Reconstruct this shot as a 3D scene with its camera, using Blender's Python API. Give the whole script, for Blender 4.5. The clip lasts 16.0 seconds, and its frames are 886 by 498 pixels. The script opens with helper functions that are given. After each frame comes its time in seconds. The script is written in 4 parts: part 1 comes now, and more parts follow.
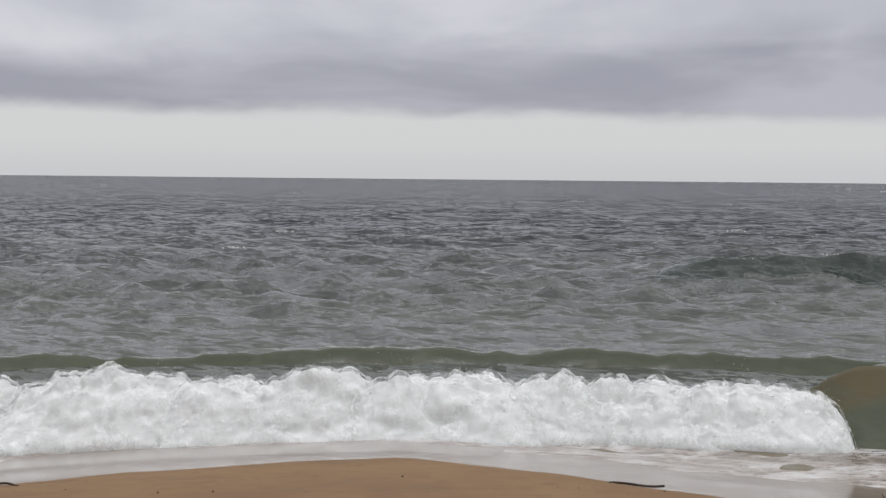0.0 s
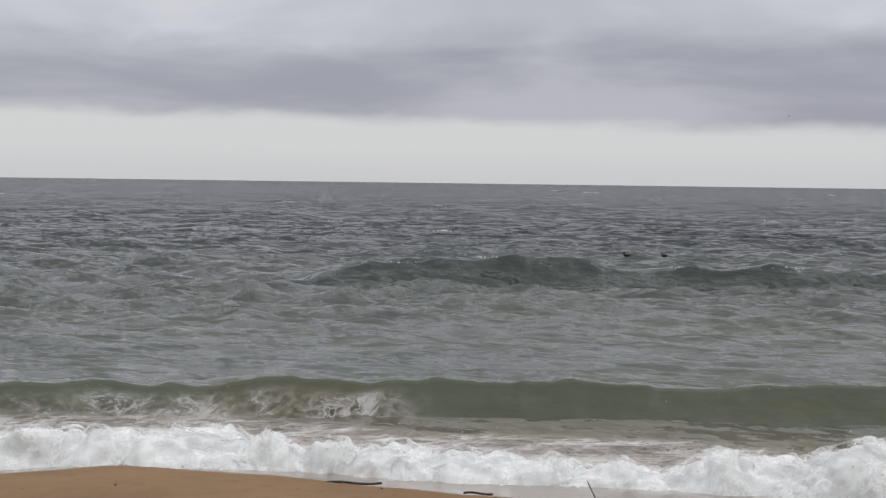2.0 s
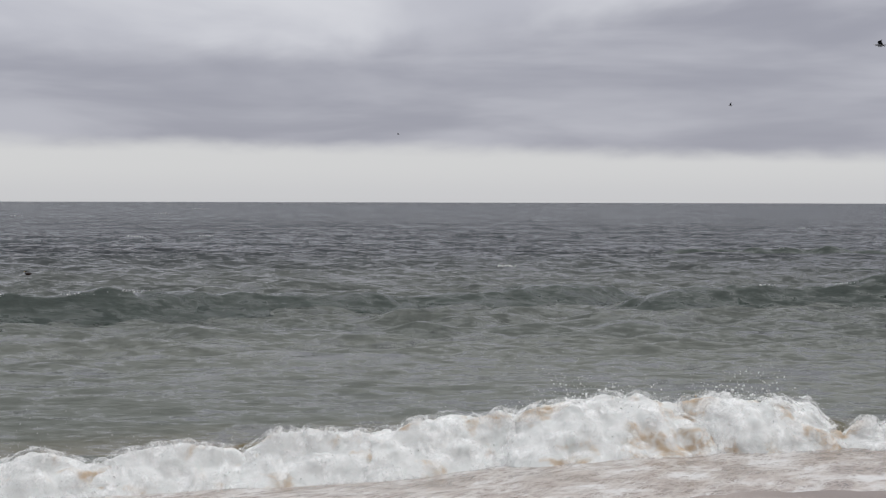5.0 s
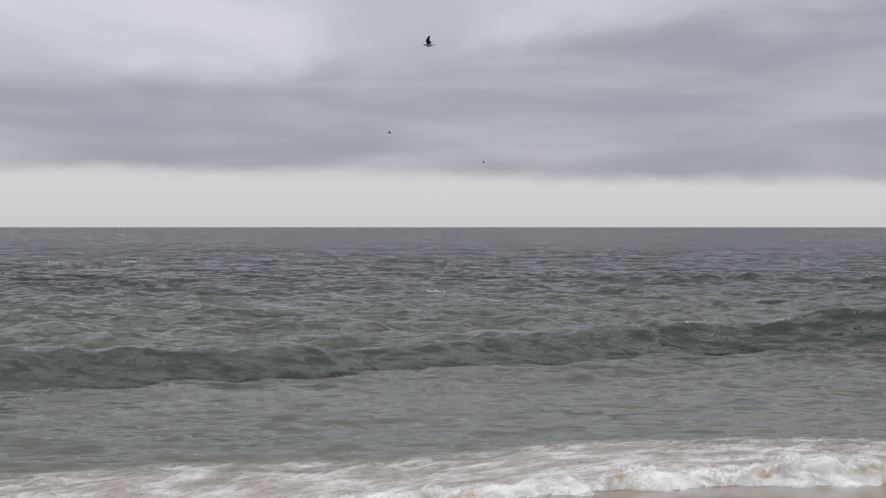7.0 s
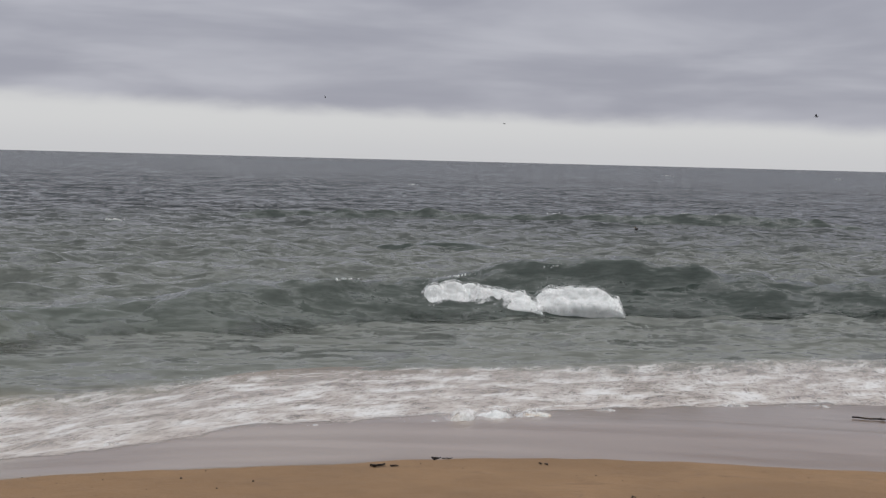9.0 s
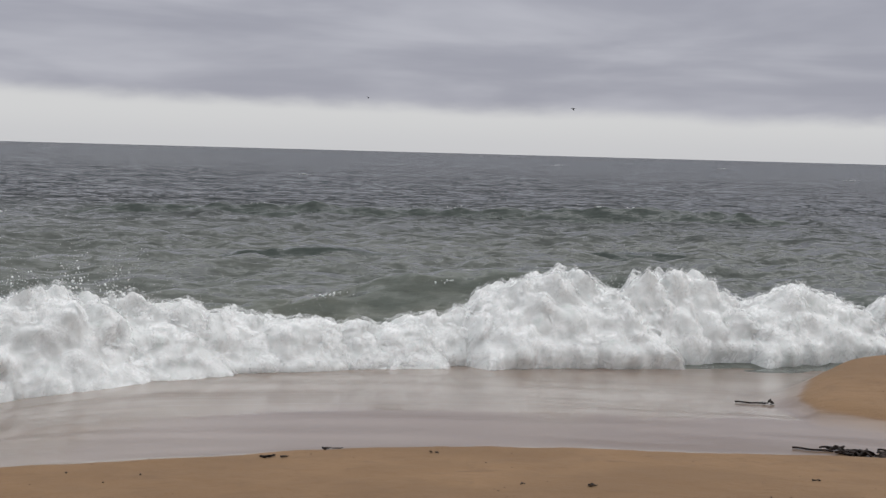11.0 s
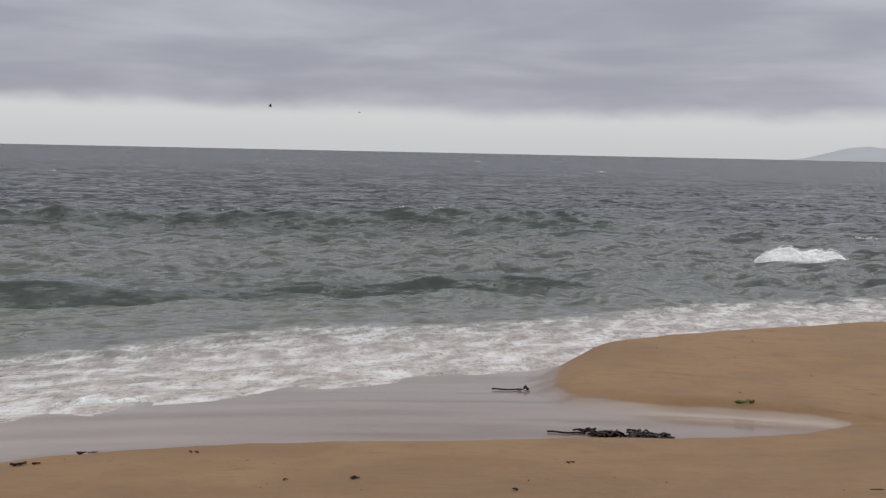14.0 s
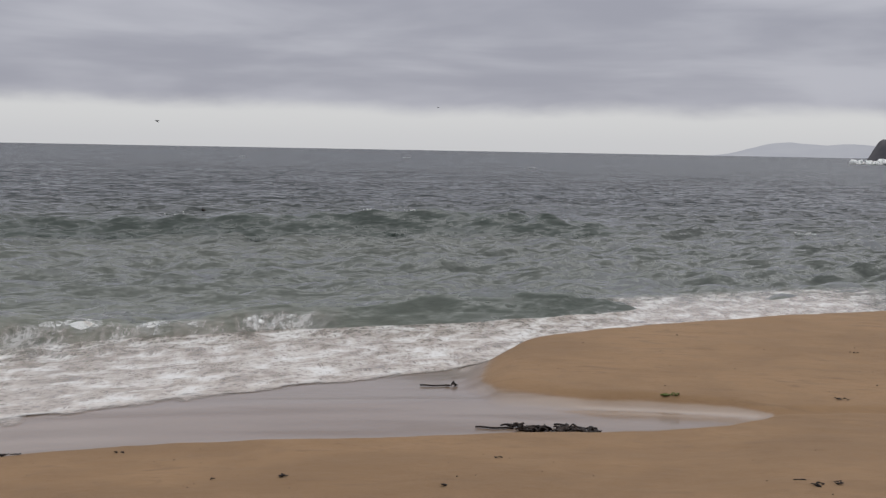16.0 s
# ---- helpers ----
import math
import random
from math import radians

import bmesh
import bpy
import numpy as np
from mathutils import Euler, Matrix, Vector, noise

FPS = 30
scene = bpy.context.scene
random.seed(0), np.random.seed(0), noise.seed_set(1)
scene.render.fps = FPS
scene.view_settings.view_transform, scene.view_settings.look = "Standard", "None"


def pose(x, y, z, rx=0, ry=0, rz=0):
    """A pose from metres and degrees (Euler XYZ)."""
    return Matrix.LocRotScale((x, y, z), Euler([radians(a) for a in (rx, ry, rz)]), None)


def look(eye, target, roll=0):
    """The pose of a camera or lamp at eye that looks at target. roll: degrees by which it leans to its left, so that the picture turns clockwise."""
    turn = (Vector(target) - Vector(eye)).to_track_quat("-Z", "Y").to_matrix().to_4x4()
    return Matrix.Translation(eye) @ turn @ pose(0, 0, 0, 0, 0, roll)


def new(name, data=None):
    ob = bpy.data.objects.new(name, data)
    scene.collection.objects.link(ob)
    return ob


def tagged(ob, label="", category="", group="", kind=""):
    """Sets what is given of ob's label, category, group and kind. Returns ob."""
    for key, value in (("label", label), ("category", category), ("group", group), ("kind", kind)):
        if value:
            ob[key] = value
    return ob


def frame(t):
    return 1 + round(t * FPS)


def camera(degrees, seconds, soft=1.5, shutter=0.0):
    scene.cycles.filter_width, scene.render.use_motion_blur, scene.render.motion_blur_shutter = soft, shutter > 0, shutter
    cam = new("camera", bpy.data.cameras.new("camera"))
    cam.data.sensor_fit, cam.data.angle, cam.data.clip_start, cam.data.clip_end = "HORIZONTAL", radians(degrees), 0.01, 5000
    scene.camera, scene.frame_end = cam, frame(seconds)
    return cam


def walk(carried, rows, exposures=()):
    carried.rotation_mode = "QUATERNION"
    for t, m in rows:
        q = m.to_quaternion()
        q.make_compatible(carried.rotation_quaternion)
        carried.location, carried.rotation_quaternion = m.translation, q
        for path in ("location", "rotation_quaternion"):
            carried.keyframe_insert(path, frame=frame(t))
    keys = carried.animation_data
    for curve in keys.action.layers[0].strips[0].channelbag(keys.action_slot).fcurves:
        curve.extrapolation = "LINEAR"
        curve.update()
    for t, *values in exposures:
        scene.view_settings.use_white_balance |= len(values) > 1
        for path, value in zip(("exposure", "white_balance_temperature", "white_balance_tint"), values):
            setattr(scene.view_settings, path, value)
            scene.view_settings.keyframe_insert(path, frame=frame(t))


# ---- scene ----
EYE = 3.0                     # the lens above mean sea level, metres
cam = camera(36.2, 16.0, soft=1.3)
#        seconds, yaw, pitch, roll
PATH = [
    (0.0, 0.00, -2.98, -0.56), (0.5, -3.10, -3.05, -0.53), (1.0, -5.87, -3.27, -0.86), (1.5, -8.15, -3.29, -0.67),
    (2.0, -11.95, -2.82, -0.76), (2.5, -18.10, -2.09, -0.19), (3.0, -20.85, -2.09, -0.45), (3.5, -24.10, -2.29, -0.83),
    (4.0, -28.40, -3.50, -0.67), (4.5, -32.90, -2.65, -0.24), (5.0, -38.20, -2.00, -0.14), (5.2, -39.50, -1.78, -0.11),
    (7.3, -42.00, -0.72, 0.00), (7.5, -43.30, -0.83, 0.12), (8.0, -47.80, -1.86, -0.19), (8.5, -51.85, -2.82, -1.54),
    (8.7, -53.30, -3.36, -1.53), (10.8, -57.89, -3.93, -1.50), (11.0, -59.25, -4.09, -1.55), (11.5, -60.84, -3.75, -1.45),
    (12.0, -62.34, -3.74, -1.52), (12.5, -63.75, -3.67, -1.45), (13.0, -65.20, -3.55, -0.82), (13.5, -67.43, -3.73, -1.14),
    (14.0, -69.47, -4.10, -1.19), (14.5, -70.72, -4.50, -1.30), (15.0, -71.10, -4.47, -1.35), (15.5, -70.90, -4.53, -1.15),
    (16.0, -72.56, -4.19, -1.05)]


def aim(yaw, pitch, roll):
    return pose(0, 0, EYE, 0, 0, yaw) @ pose(0, 0, 0, 90 + pitch) @ pose(0, 0, 0, 0, 0, -roll)


walk(cam, [(t, aim(y, p, r)) for t, y, p, r in PATH])


# ---------------------------------------------------------------- node shorthand
class Net:
    """A little shorthand for building node trees."""

    def __init__(self, tree):
        self.tree = tree
        tree.nodes.clear()

    def put(self, kind, settings=None, **links):
        node = self.tree.nodes.new(kind)
        for key, value in (settings or {}).items():
            setattr(node, key, value)
        for key, value in links.items():
            self.link(node.inputs[key.replace("_", " ")], value)
        return node

    def link(self, socket, value):
        if isinstance(value, bpy.types.NodeSocket):
            self.tree.links.new(value, socket)
        else:
            socket.default_value = value

    def math(self, op, a, b=0.0, c=0.0):
        node = self.tree.nodes.new("ShaderNodeMath")
        node.operation = op
        for i, value in enumerate((a, b, c)):
            self.link(node.inputs[i], value)
        return node.outputs[0]

    def ramp(self, value, a, b, lo=0.0, hi=1.0, smooth=True):
        node = self.tree.nodes.new("ShaderNodeMapRange")
        node.interpolation_type = "SMOOTHSTEP" if smooth else "LINEAR"
        for i, v in enumerate((value, a, b, lo, hi)):
            self.link(node.inputs[i], v)
        return node.outputs[0]

    def mix(self, fac, a, b):
        node = self.tree.nodes.new("ShaderNodeMix")
        node.data_type = "RGBA"
        for i, v in ((0, fac), (6, a), (7, b)):
            self.link(node.inputs[i], v if isinstance(v, (float, int, bpy.types.NodeSocket)) else (*v, 1))
        return node.outputs[2]

    def noise(self, vector, scale, detail=4.0, rough=0.55, warp=0.0):
        node = self.put("ShaderNodeTexNoise", None, Scale=scale, Detail=detail, Roughness=rough, Distortion=warp)
        if vector is not None:
            self.link(node.inputs["Vector"], vector)
        return node.outputs[0]

    def vec(self, x, y, z=0.0):
        node = self.tree.nodes.new("ShaderNodeCombineXYZ")
        for i, v in enumerate((x, y, z)):
            self.link(node.inputs[i], v)
        return node.outputs[0]

    def xyz(self, vector):
        node = self.put("ShaderNodeSeparateXYZ", None, Vector=vector)
        return node.outputs

    def facets(self, layers, normal=None, lean=None):
        """A surface normal tilted by noise colours: (vector, scale, slope along x, slope along y) for each layer."""
        total = normal if normal is not None else self.put("ShaderNodeNewGeometry").outputs["Normal"]
        for vector, scale, sx, sy, warp in layers:
            tex = self.put("ShaderNodeTexNoise", None, Vector=vector, Scale=scale, Detail=3.0, Roughness=0.6, Distortion=warp)
            off = self.put("ShaderNodeVectorMath", {"operation": "SUBTRACT"})
            self.link(off.inputs[0], tex.outputs["Color"])
            off.inputs[1].default_value = (0.5, 0.5, 0.5)
            size = self.put("ShaderNodeVectorMath", {"operation": "MULTIPLY"})
            self.link(size.inputs[0], off.outputs[0])
            size.inputs[1].default_value = (sx, sy, 0.0)
            add = self.put("ShaderNodeVectorMath", {"operation": "ADD"})
            self.link(add.inputs[0], total)
            self.link(add.inputs[1], size.outputs[0])
            total = add.outputs[0]
        if lean:                                   # wind waves are steeper on the side to which they run
            add = self.put("ShaderNodeVectorMath", {"operation": "ADD"})
            self.link(add.inputs[0], total)
            add.inputs[1].default_value = lean
            total = add.outputs[0]
        unit = self.put("ShaderNodeVectorMath", {"operation": "NORMALIZE"})
        self.link(unit.inputs[0], total)
        return unit.outputs[0]

    def bump(self, height, strength, distance, normal=None):
        node = self.put("ShaderNodeBump", None, Height=height, Strength=strength, Distance=distance)
        if normal is not None:
            self.link(node.inputs["Normal"], normal)
        return node.outputs[0]


# ---------------------------------------------------------------- sky and sun
world = bpy.data.worlds.new("overcast_sky")
scene.world = world
world.use_nodes = True
w = Net(world.node_tree)
ray = w.xyz(w.put("ShaderNodeTexCoord").outputs["Generated"])
az = w.math("MULTIPLY", w.math("ARCTAN2", ray[0], ray[1]), 57.2958)
el = w.math("MULTIPLY", w.math("ARCSINE", ray[2]), 57.2958)
wide = w.noise(w.vec(w.math("MULTIPLY", az, 0.075), w.math("MULTIPLY", el, 0.17)), 1.0, 5.0, 0.5, 0.5)
fine = w.noise(w.vec(w.math("MULTIPLY", az, 0.22), w.math("MULTIPLY", el, 0.60), 3.0), 1.0, 5.0, 0.55, 0.2)
streak = w.noise(w.vec(w.math("MULTIPLY", az, 0.085), w.math("MULTIPLY", el, 0.45), 7.0), 1.0, 4.0, 0.5, 0.3)
wob = w.math("ADD", w.math("MULTIPLY", w.math("SUBTRACT", fine, 0.5), 0.9), w.math("MULTIPLY", w.math("SUBTRACT", wide, 0.5), 0.7))
low = w.ramp(az, -15.0, 62.0, 2.95, 1.75, False)       # underside of the cloud bank
high = w.math("ADD", w.ramp(az, -10.0, 42.0, 5.0, 6.4, False), w.ramp(az, 38.0, 75.0, 0.0, 7.0, False))
seen = w.math("ADD", el, wob)
s_low = w.ramp(w.math("SUBTRACT", seen, low), -0.35, 0.45)
s_high = w.ramp(w.math("SUBTRACT", w.math("ADD", seen, w.math("MULTIPLY", w.math("SUBTRACT", wide, 0.5), 3.0)), high), -0.9, 1.1)
bank = w.mix(w.ramp(streak, 0.36, 0.70), (0.345, 0.350, 0.408), (0.475, 0.480, 0.535))
top = w.mix(w.ramp(wide, 0.35, 0.68), (0.50, 0.507, 0.565), (0.67, 0.677, 0.72))
sky_colour = w.mix(s_high, w.mix(s_low, w.mix(w.ramp(el, 0.0, 1.6), (0.595, 0.598, 0.615), (0.645, 0.648, 0.655)), bank), top)
zenith = w.mix(w.ramp(wide, 0.3, 0.7), (0.95, 0.96, 1.0), (1.25, 1.25, 1.27))
sky_colour = w.mix(w.ramp(el, 14.0, 50.0), sky_colour, zenith)
clear = w.put("ShaderNodeTexSky", {"sky_type": "NISHITA", "sun_disc": False, "sun_elevation": radians(52), "sun_rotation": radians(150)})
clear_dim = w.put("ShaderNodeVectorMath", {"operation": "SCALE"})
w.link(clear_dim.inputs[0], clear.outputs[0])
clear_dim.inputs["Scale"].default_value = 0.08
back = w.put("ShaderNodeBackground", None, Color=w.mix(0.96, clear_dim.outputs[0], sky_colour), Strength=1.0)
w.put("ShaderNodeOutputWorld", None, Surface=back.outputs[0])

sun = new("sun", bpy.data.lights.new("sun", "SUN"))
sun.data.energy, sun.data.angle, sun.data.color = 0.9, radians(110), (1.0, 0.97, 0.93)
sun.matrix_world = look((0, 0, 60), (-18, 32, 0))


# ---------------------------------------------------------------- materials
def material(name):
    m = bpy.data.materials.new(name)
    m.use_nodes = True
    return m, Net(m.node_tree)


def finish(n, shader, disp=None):
    n.put("ShaderNodeOutputMaterial", None, Surface=shader)


def water_material():
    m, n = material("sea_water")
    pos = n.put("ShaderNodeNewGeometry").outputs["Position"]
    p = n.xyz(pos)
    own = n.xyz(n.put("ShaderNodeTexCoord").outputs["Object"])
    # crests run across the line along which the swell comes in
    a = n.math("ADD", n.math("MULTIPLY", own[0], 0.77), n.math("MULTIPLY", own[1], -0.64))
    b = n.math("ADD", n.math("MULTIPLY", own[0], 0.64), n.math("MULTIPLY", own[1], 0.77))
    reach = n.math("SQRT", n.math("ADD", n.math("MULTIPLY", p[0], p[0]), n.math("MULTIPLY", p[1], p[1])))
    flat = n.vec(n.math("MULTIPLY", a, 0.55), b, own[2])
    big = n.noise(flat, 0.35, 5.0, 0.6, 0.5)
    patch = n.noise(n.vec(n.math("MULTIPLY", a, 0.25), b), 0.07, 3.0, 0.5)
    deep = n.mix(n.ramp(patch, 0.35, 0.65), (0.012, 0.017, 0.023), (0.019, 0.026, 0.032))
    shelf = n.mix(n.ramp(patch, 0.35, 0.65), (0.086, 0.097, 0.087), (0.114, 0.123, 0.108))
    silt = n.mix(n.ramp(big, 0.35, 0.7), (0.15, 0.135, 0.09), (0.19, 0.15, 0.095))
    colour = n.mix(n.ramp(reach, 20.0, 90.0), shelf, deep)
    colour = n.mix(n.ramp(n.math("ADD", reach, n.math("MULTIPLY", big, 5.0)), 21.5, 16.5), colour, silt)
    chop = n.math("MULTIPLY", n.ramp(reach, 17.0, 38.0, 0.70, 1.0), n.ramp(reach, 90.0, 320.0, 1.0, 0.5))
    nor = n.facets(((flat, 0.13, 0.9, 0.9, 0.3), (flat, 0.55, 1.7, 1.7, 0.3), (flat, 1.5, 3.2, 3.2, 0.3), (flat, 4.0, 3.6, 3.6, 0.3), (flat, 11.0, 1.8, 1.8, 0.2)), lean=(-0.19, -0.23, 0.0))
    calm = n.put("ShaderNodeNewGeometry").outputs["Normal"]
    soft = n.tree.nodes.new("ShaderNodeMix")
    soft.data_type = "VECTOR"
    for i, v in ((0, chop), (4, calm), (5, nor)):
        n.link(soft.inputs[i], v)
    nor = soft.outputs[1]
    bs = n.put("ShaderNodeBsdfPrincipled", None, Base_Color=colour, Roughness=n.ramp(reach, 15.0, 160.0, 0.12, 0.24), IOR=1.333, Normal=nor)
    n.link(bs.inputs["Specular IOR Level"], n.ramp(reach, 50.0, 350.0, 0.5, 0.29))
    finish(n, bs.outputs[0])
    return m


def wave_material(name, green, brown, share, shoal, ruffle, shallow, fade):
    """A rearing wave: 'rise' runs from 0 where it leaves the level sea to 1 at its crest."""
    m, n = material(name)
    own = n.put("ShaderNodeTexCoord").outputs["Object"]
    o = n.xyz(own)
    rise = n.put("ShaderNodeAttribute", {"attribute_name": "rise"}).outputs["Fac"]
    a = n.math("ADD", n.math("MULTIPLY", o[0], 0.77), n.math("MULTIPLY", o[1], -0.64))
    b = n.math("ADD", n.math("MULTIPLY", o[0], 0.64), n.math("MULTIPLY", o[1], 0.77))
    along = n.vec(n.math("MULTIPLY", a, 0.35), b, n.math("MULTIPLY", o[2], 1.6))
    cloud = n.noise(n.vec(n.math("MULTIPLY", o[0], 0.35), n.math("MULTIPLY", o[1], 0.6), o[2]), 0.9, 4.0, 0.55, 0.5)
    streak = n.noise(n.vec(n.math("MULTIPLY", a, 0.9), n.math("MULTIPLY", b, 0.5), n.math("MULTIPLY", o[2], 3.0)), 1.5, 5.0, 0.65, 0.8)
    p = n.xyz(n.put("ShaderNodeNewGeometry").outputs["Position"])
    reach = n.math("SQRT", n.math("ADD", n.math("MULTIPLY", p[0], p[0]), n.math("MULTIPLY", p[1], p[1])))
    stirred = n.math("MULTIPLY", n.ramp(cloud, share - 0.16, share + 0.16), n.ramp(reach, shoal + 3.0, shoal))
    colour = n.mix(stirred, green, brown)
    colour = n.mix(n.ramp(streak, 0.42, 0.75, 0.0, 0.55), colour, tuple(c * 1.35 for c in green))
    colour = n.mix(n.ramp(reach, 28.0, 19.0, 0.0, shallow), colour, (0.095, 0.108, 0.092))
    nor = n.facets(tuple((along, k, g * ruffle, g * ruffle, 0.4) for k, g in ((0.5, 0.8), (1.6, 1.6), (5.0, 1.8), (14.0, 1.0))))
    bs = n.put("ShaderNodeBsdfPrincipled", None, Base_Color=colour, Roughness=0.10, IOR=1.333, Normal=nor)
    ragged = n.math("ADD", rise, n.math("MULTIPLY", n.math("SUBTRACT", streak, 0.5), 0.30))
    both = n.tree.nodes.new("ShaderNodeMixShader")
    for i, v in enumerate((n.ramp(ragged, -0.05, fade), n.put("ShaderNodeBsdfTransparent").outputs[0], bs.outputs[0])):
        n.link(both.inputs[i], v)
    finish(n, both.outputs[0])
    return m


def foam_material(name, sand_share):
    m, n = material(name)
    own = n.put("ShaderNodeTexCoord").outputs["Object"]
    o = n.xyz(own)
    cloud = n.noise(n.vec(n.math("MULTIPLY", o[0], 0.7), o[1], n.math("MULTIPLY", o[2], 1.6)), 1.5, 4.0, 0.6, 0.7)
    grain = n.noise(own, 30.0, 4.0, 0.7)
    froth = n.noise(own, 7.0, 5.0, 0.6, 0.5)
    colour = n.mix(n.ramp(froth, 0.3, 0.7), (0.57, 0.585, 0.58), (0.69, 0.70, 0.695))
    thin = n.noise(own, 2.6, 6.0, 0.66, 0.9)
    colour = n.mix(n.ramp(thin, 0.56, 0.80, 0.0, 0.75), colour, (0.46, 0.52, 0.49))
    torn = n.math("ADD", cloud, n.math("MULTIPLY", n.math("SUBTRACT", froth, 0.5), 0.25))
    colour = n.mix(n.ramp(torn, 0.76 - sand_share, 0.90 - sand_share), colour, (0.40, 0.31, 0.215))
    nor = n.bump(grain, 0.3, 0.006, n.bump(froth, 0.35, 0.03))
    bs = n.put("ShaderNodeBsdfPrincipled", None, Base_Color=colour, Roughness=0.7, Normal=nor)
    bs.inputs["Subsurface Weight"].default_value = 0.8
    bs.inputs["Subsurface Radius"].default_value = (0.16, 0.17, 0.17)
    finish(n, bs.outputs[0])
    return m


def veil_material():
    """Spray too fine to tell apart: torn, half-clear white mist."""
    m, n = material("spray_veil")
    own = n.put("ShaderNodeTexCoord").outputs["Object"]
    big = n.noise(own, 4.0, 5.0, 0.6, 0.6)
    small = n.noise(own, 26.0, 4.0, 0.7, 0.3)
    cover = n.math("MULTIPLY", n.ramp(big, 0.40, 0.70), n.ramp(small, 0.30, 0.65, 0.45, 1.0))
    white = n.put("ShaderNodeBsdfPrincipled", None, Base_Color=(0.84, 0.85, 0.85, 1), Roughness=0.8)
    both = n.tree.nodes.new("ShaderNodeMixShader")
    for i, v in enumerate((n.math("MULTIPLY", cover, 0.7), n.put("ShaderNodeBsdfTransparent").outputs[0], white.outputs[0])):
        n.link(both.inputs[i], v)
    finish(n, both.outputs[0])
    return m


def lace_material(name, stretch):
    """Foam film that tears into lace towards its seaward side; 'front' runs from 0 there to 1 at its leading edge."""
    m, n = material(name)
    own = n.xyz(n.put("ShaderNodeTexCoord").outputs["Object"])
    front = n.put("ShaderNodeAttribute", {"attribute_name": "front"}).outputs["Fac"]
    flat = n.vec(own[0], n.math("MULTIPLY", own[1], stretch))
    warp = n.noise(flat, 1.3, 4.0, 0.6, 0.6)
    wv = n.vec(n.math("ADD", own[0], n.math("MULTIPLY", warp, 1.2)), n.math("ADD", n.math("MULTIPLY", own[1], stretch), warp))
    cell = n.put("ShaderNodeTexVoronoi", {"feature": "DISTANCE_TO_EDGE"}, Vector=wv, Scale=3.4)
    cell_b = n.put("ShaderNodeTexVoronoi", {"feature": "DISTANCE_TO_EDGE"}, Vector=wv, Scale=9.0)
    net = n.math("MINIMUM", cell.outputs["Distance"], n.math("MULTIPLY", cell_b.outputs["Distance"], 1.6))
    patch = n.noise(flat, 1.3, 6.0, 0.66, 0.4)
    width = n.math("ADD", n.math("MULTIPLY", front, 0.15), n.math("MULTIPLY", n.math("SUBTRACT", patch, 0.485), 1.0))
    cover = n.ramp(n.math("SUBTRACT", width, net), -0.26, 0.26)
    fine = n.noise(flat, 18.0, 4.0, 0.7)
    ragged = n.ramp(n.math("ADD", front, n.math("MULTIPLY", n.math("SUBTRACT", patch, 0.5), 0.22)), 0.985, 0.93)
    lip = n.math("ADD", front, n.math("MULTIPLY", n.math("SUBTRACT", patch, 0.5), 0.22))
    bead = n.math("MULTIPLY", n.ramp(lip, 0.925, 0.945), n.ramp(fine, 0.40, 0.52))
    edge = n.math("MULTIPLY", n.math("MAXIMUM", n.math("MULTIPLY", cover, n.ramp(front, 0.0, 0.12)), bead), ragged)
    colour = n.mix(n.ramp(patch, 0.40, 0.66), (0.44, 0.385, 0.345), (0.59, 0.585, 0.58))
    nor = n.bump(fine, 0.5, 0.012, n.bump(cover, 0.7, 0.02))
    white = n.put("ShaderNodeBsdfPrincipled", None, Base_Color=colour, Roughness=0.6, Normal=nor)
    silty = n.put("ShaderNodeBsdfPrincipled", None, Base_Color=n.mix(n.ramp(warp, 0.35, 0.65), (0.26, 0.222, 0.198), (0.34, 0.287, 0.252)), Roughness=0.14,
                  IOR=1.333, Normal=n.facets(((flat, 2.5, 0.45, 0.45, 0.6), (flat, 9.0, 0.3, 0.3, 0.4))))
    film = n.tree.nodes.new("ShaderNodeMixShader")
    thick = n.math("MULTIPLY", n.math("MULTIPLY", n.ramp(front, 0.02, 0.45), ragged), 0.88)
    for i, v in enumerate((thick, n.put("ShaderNodeBsdfTransparent").outputs[0], silty.outputs[0])):
        n.link(film.inputs[i], v)
    both = n.tree.nodes.new("ShaderNodeMixShader")
    for i, v in enumerate((edge, film.outputs[0], white.outputs[0])):
        n.link(both.inputs[i], v)
    finish(n, both.outputs[0])
    return m


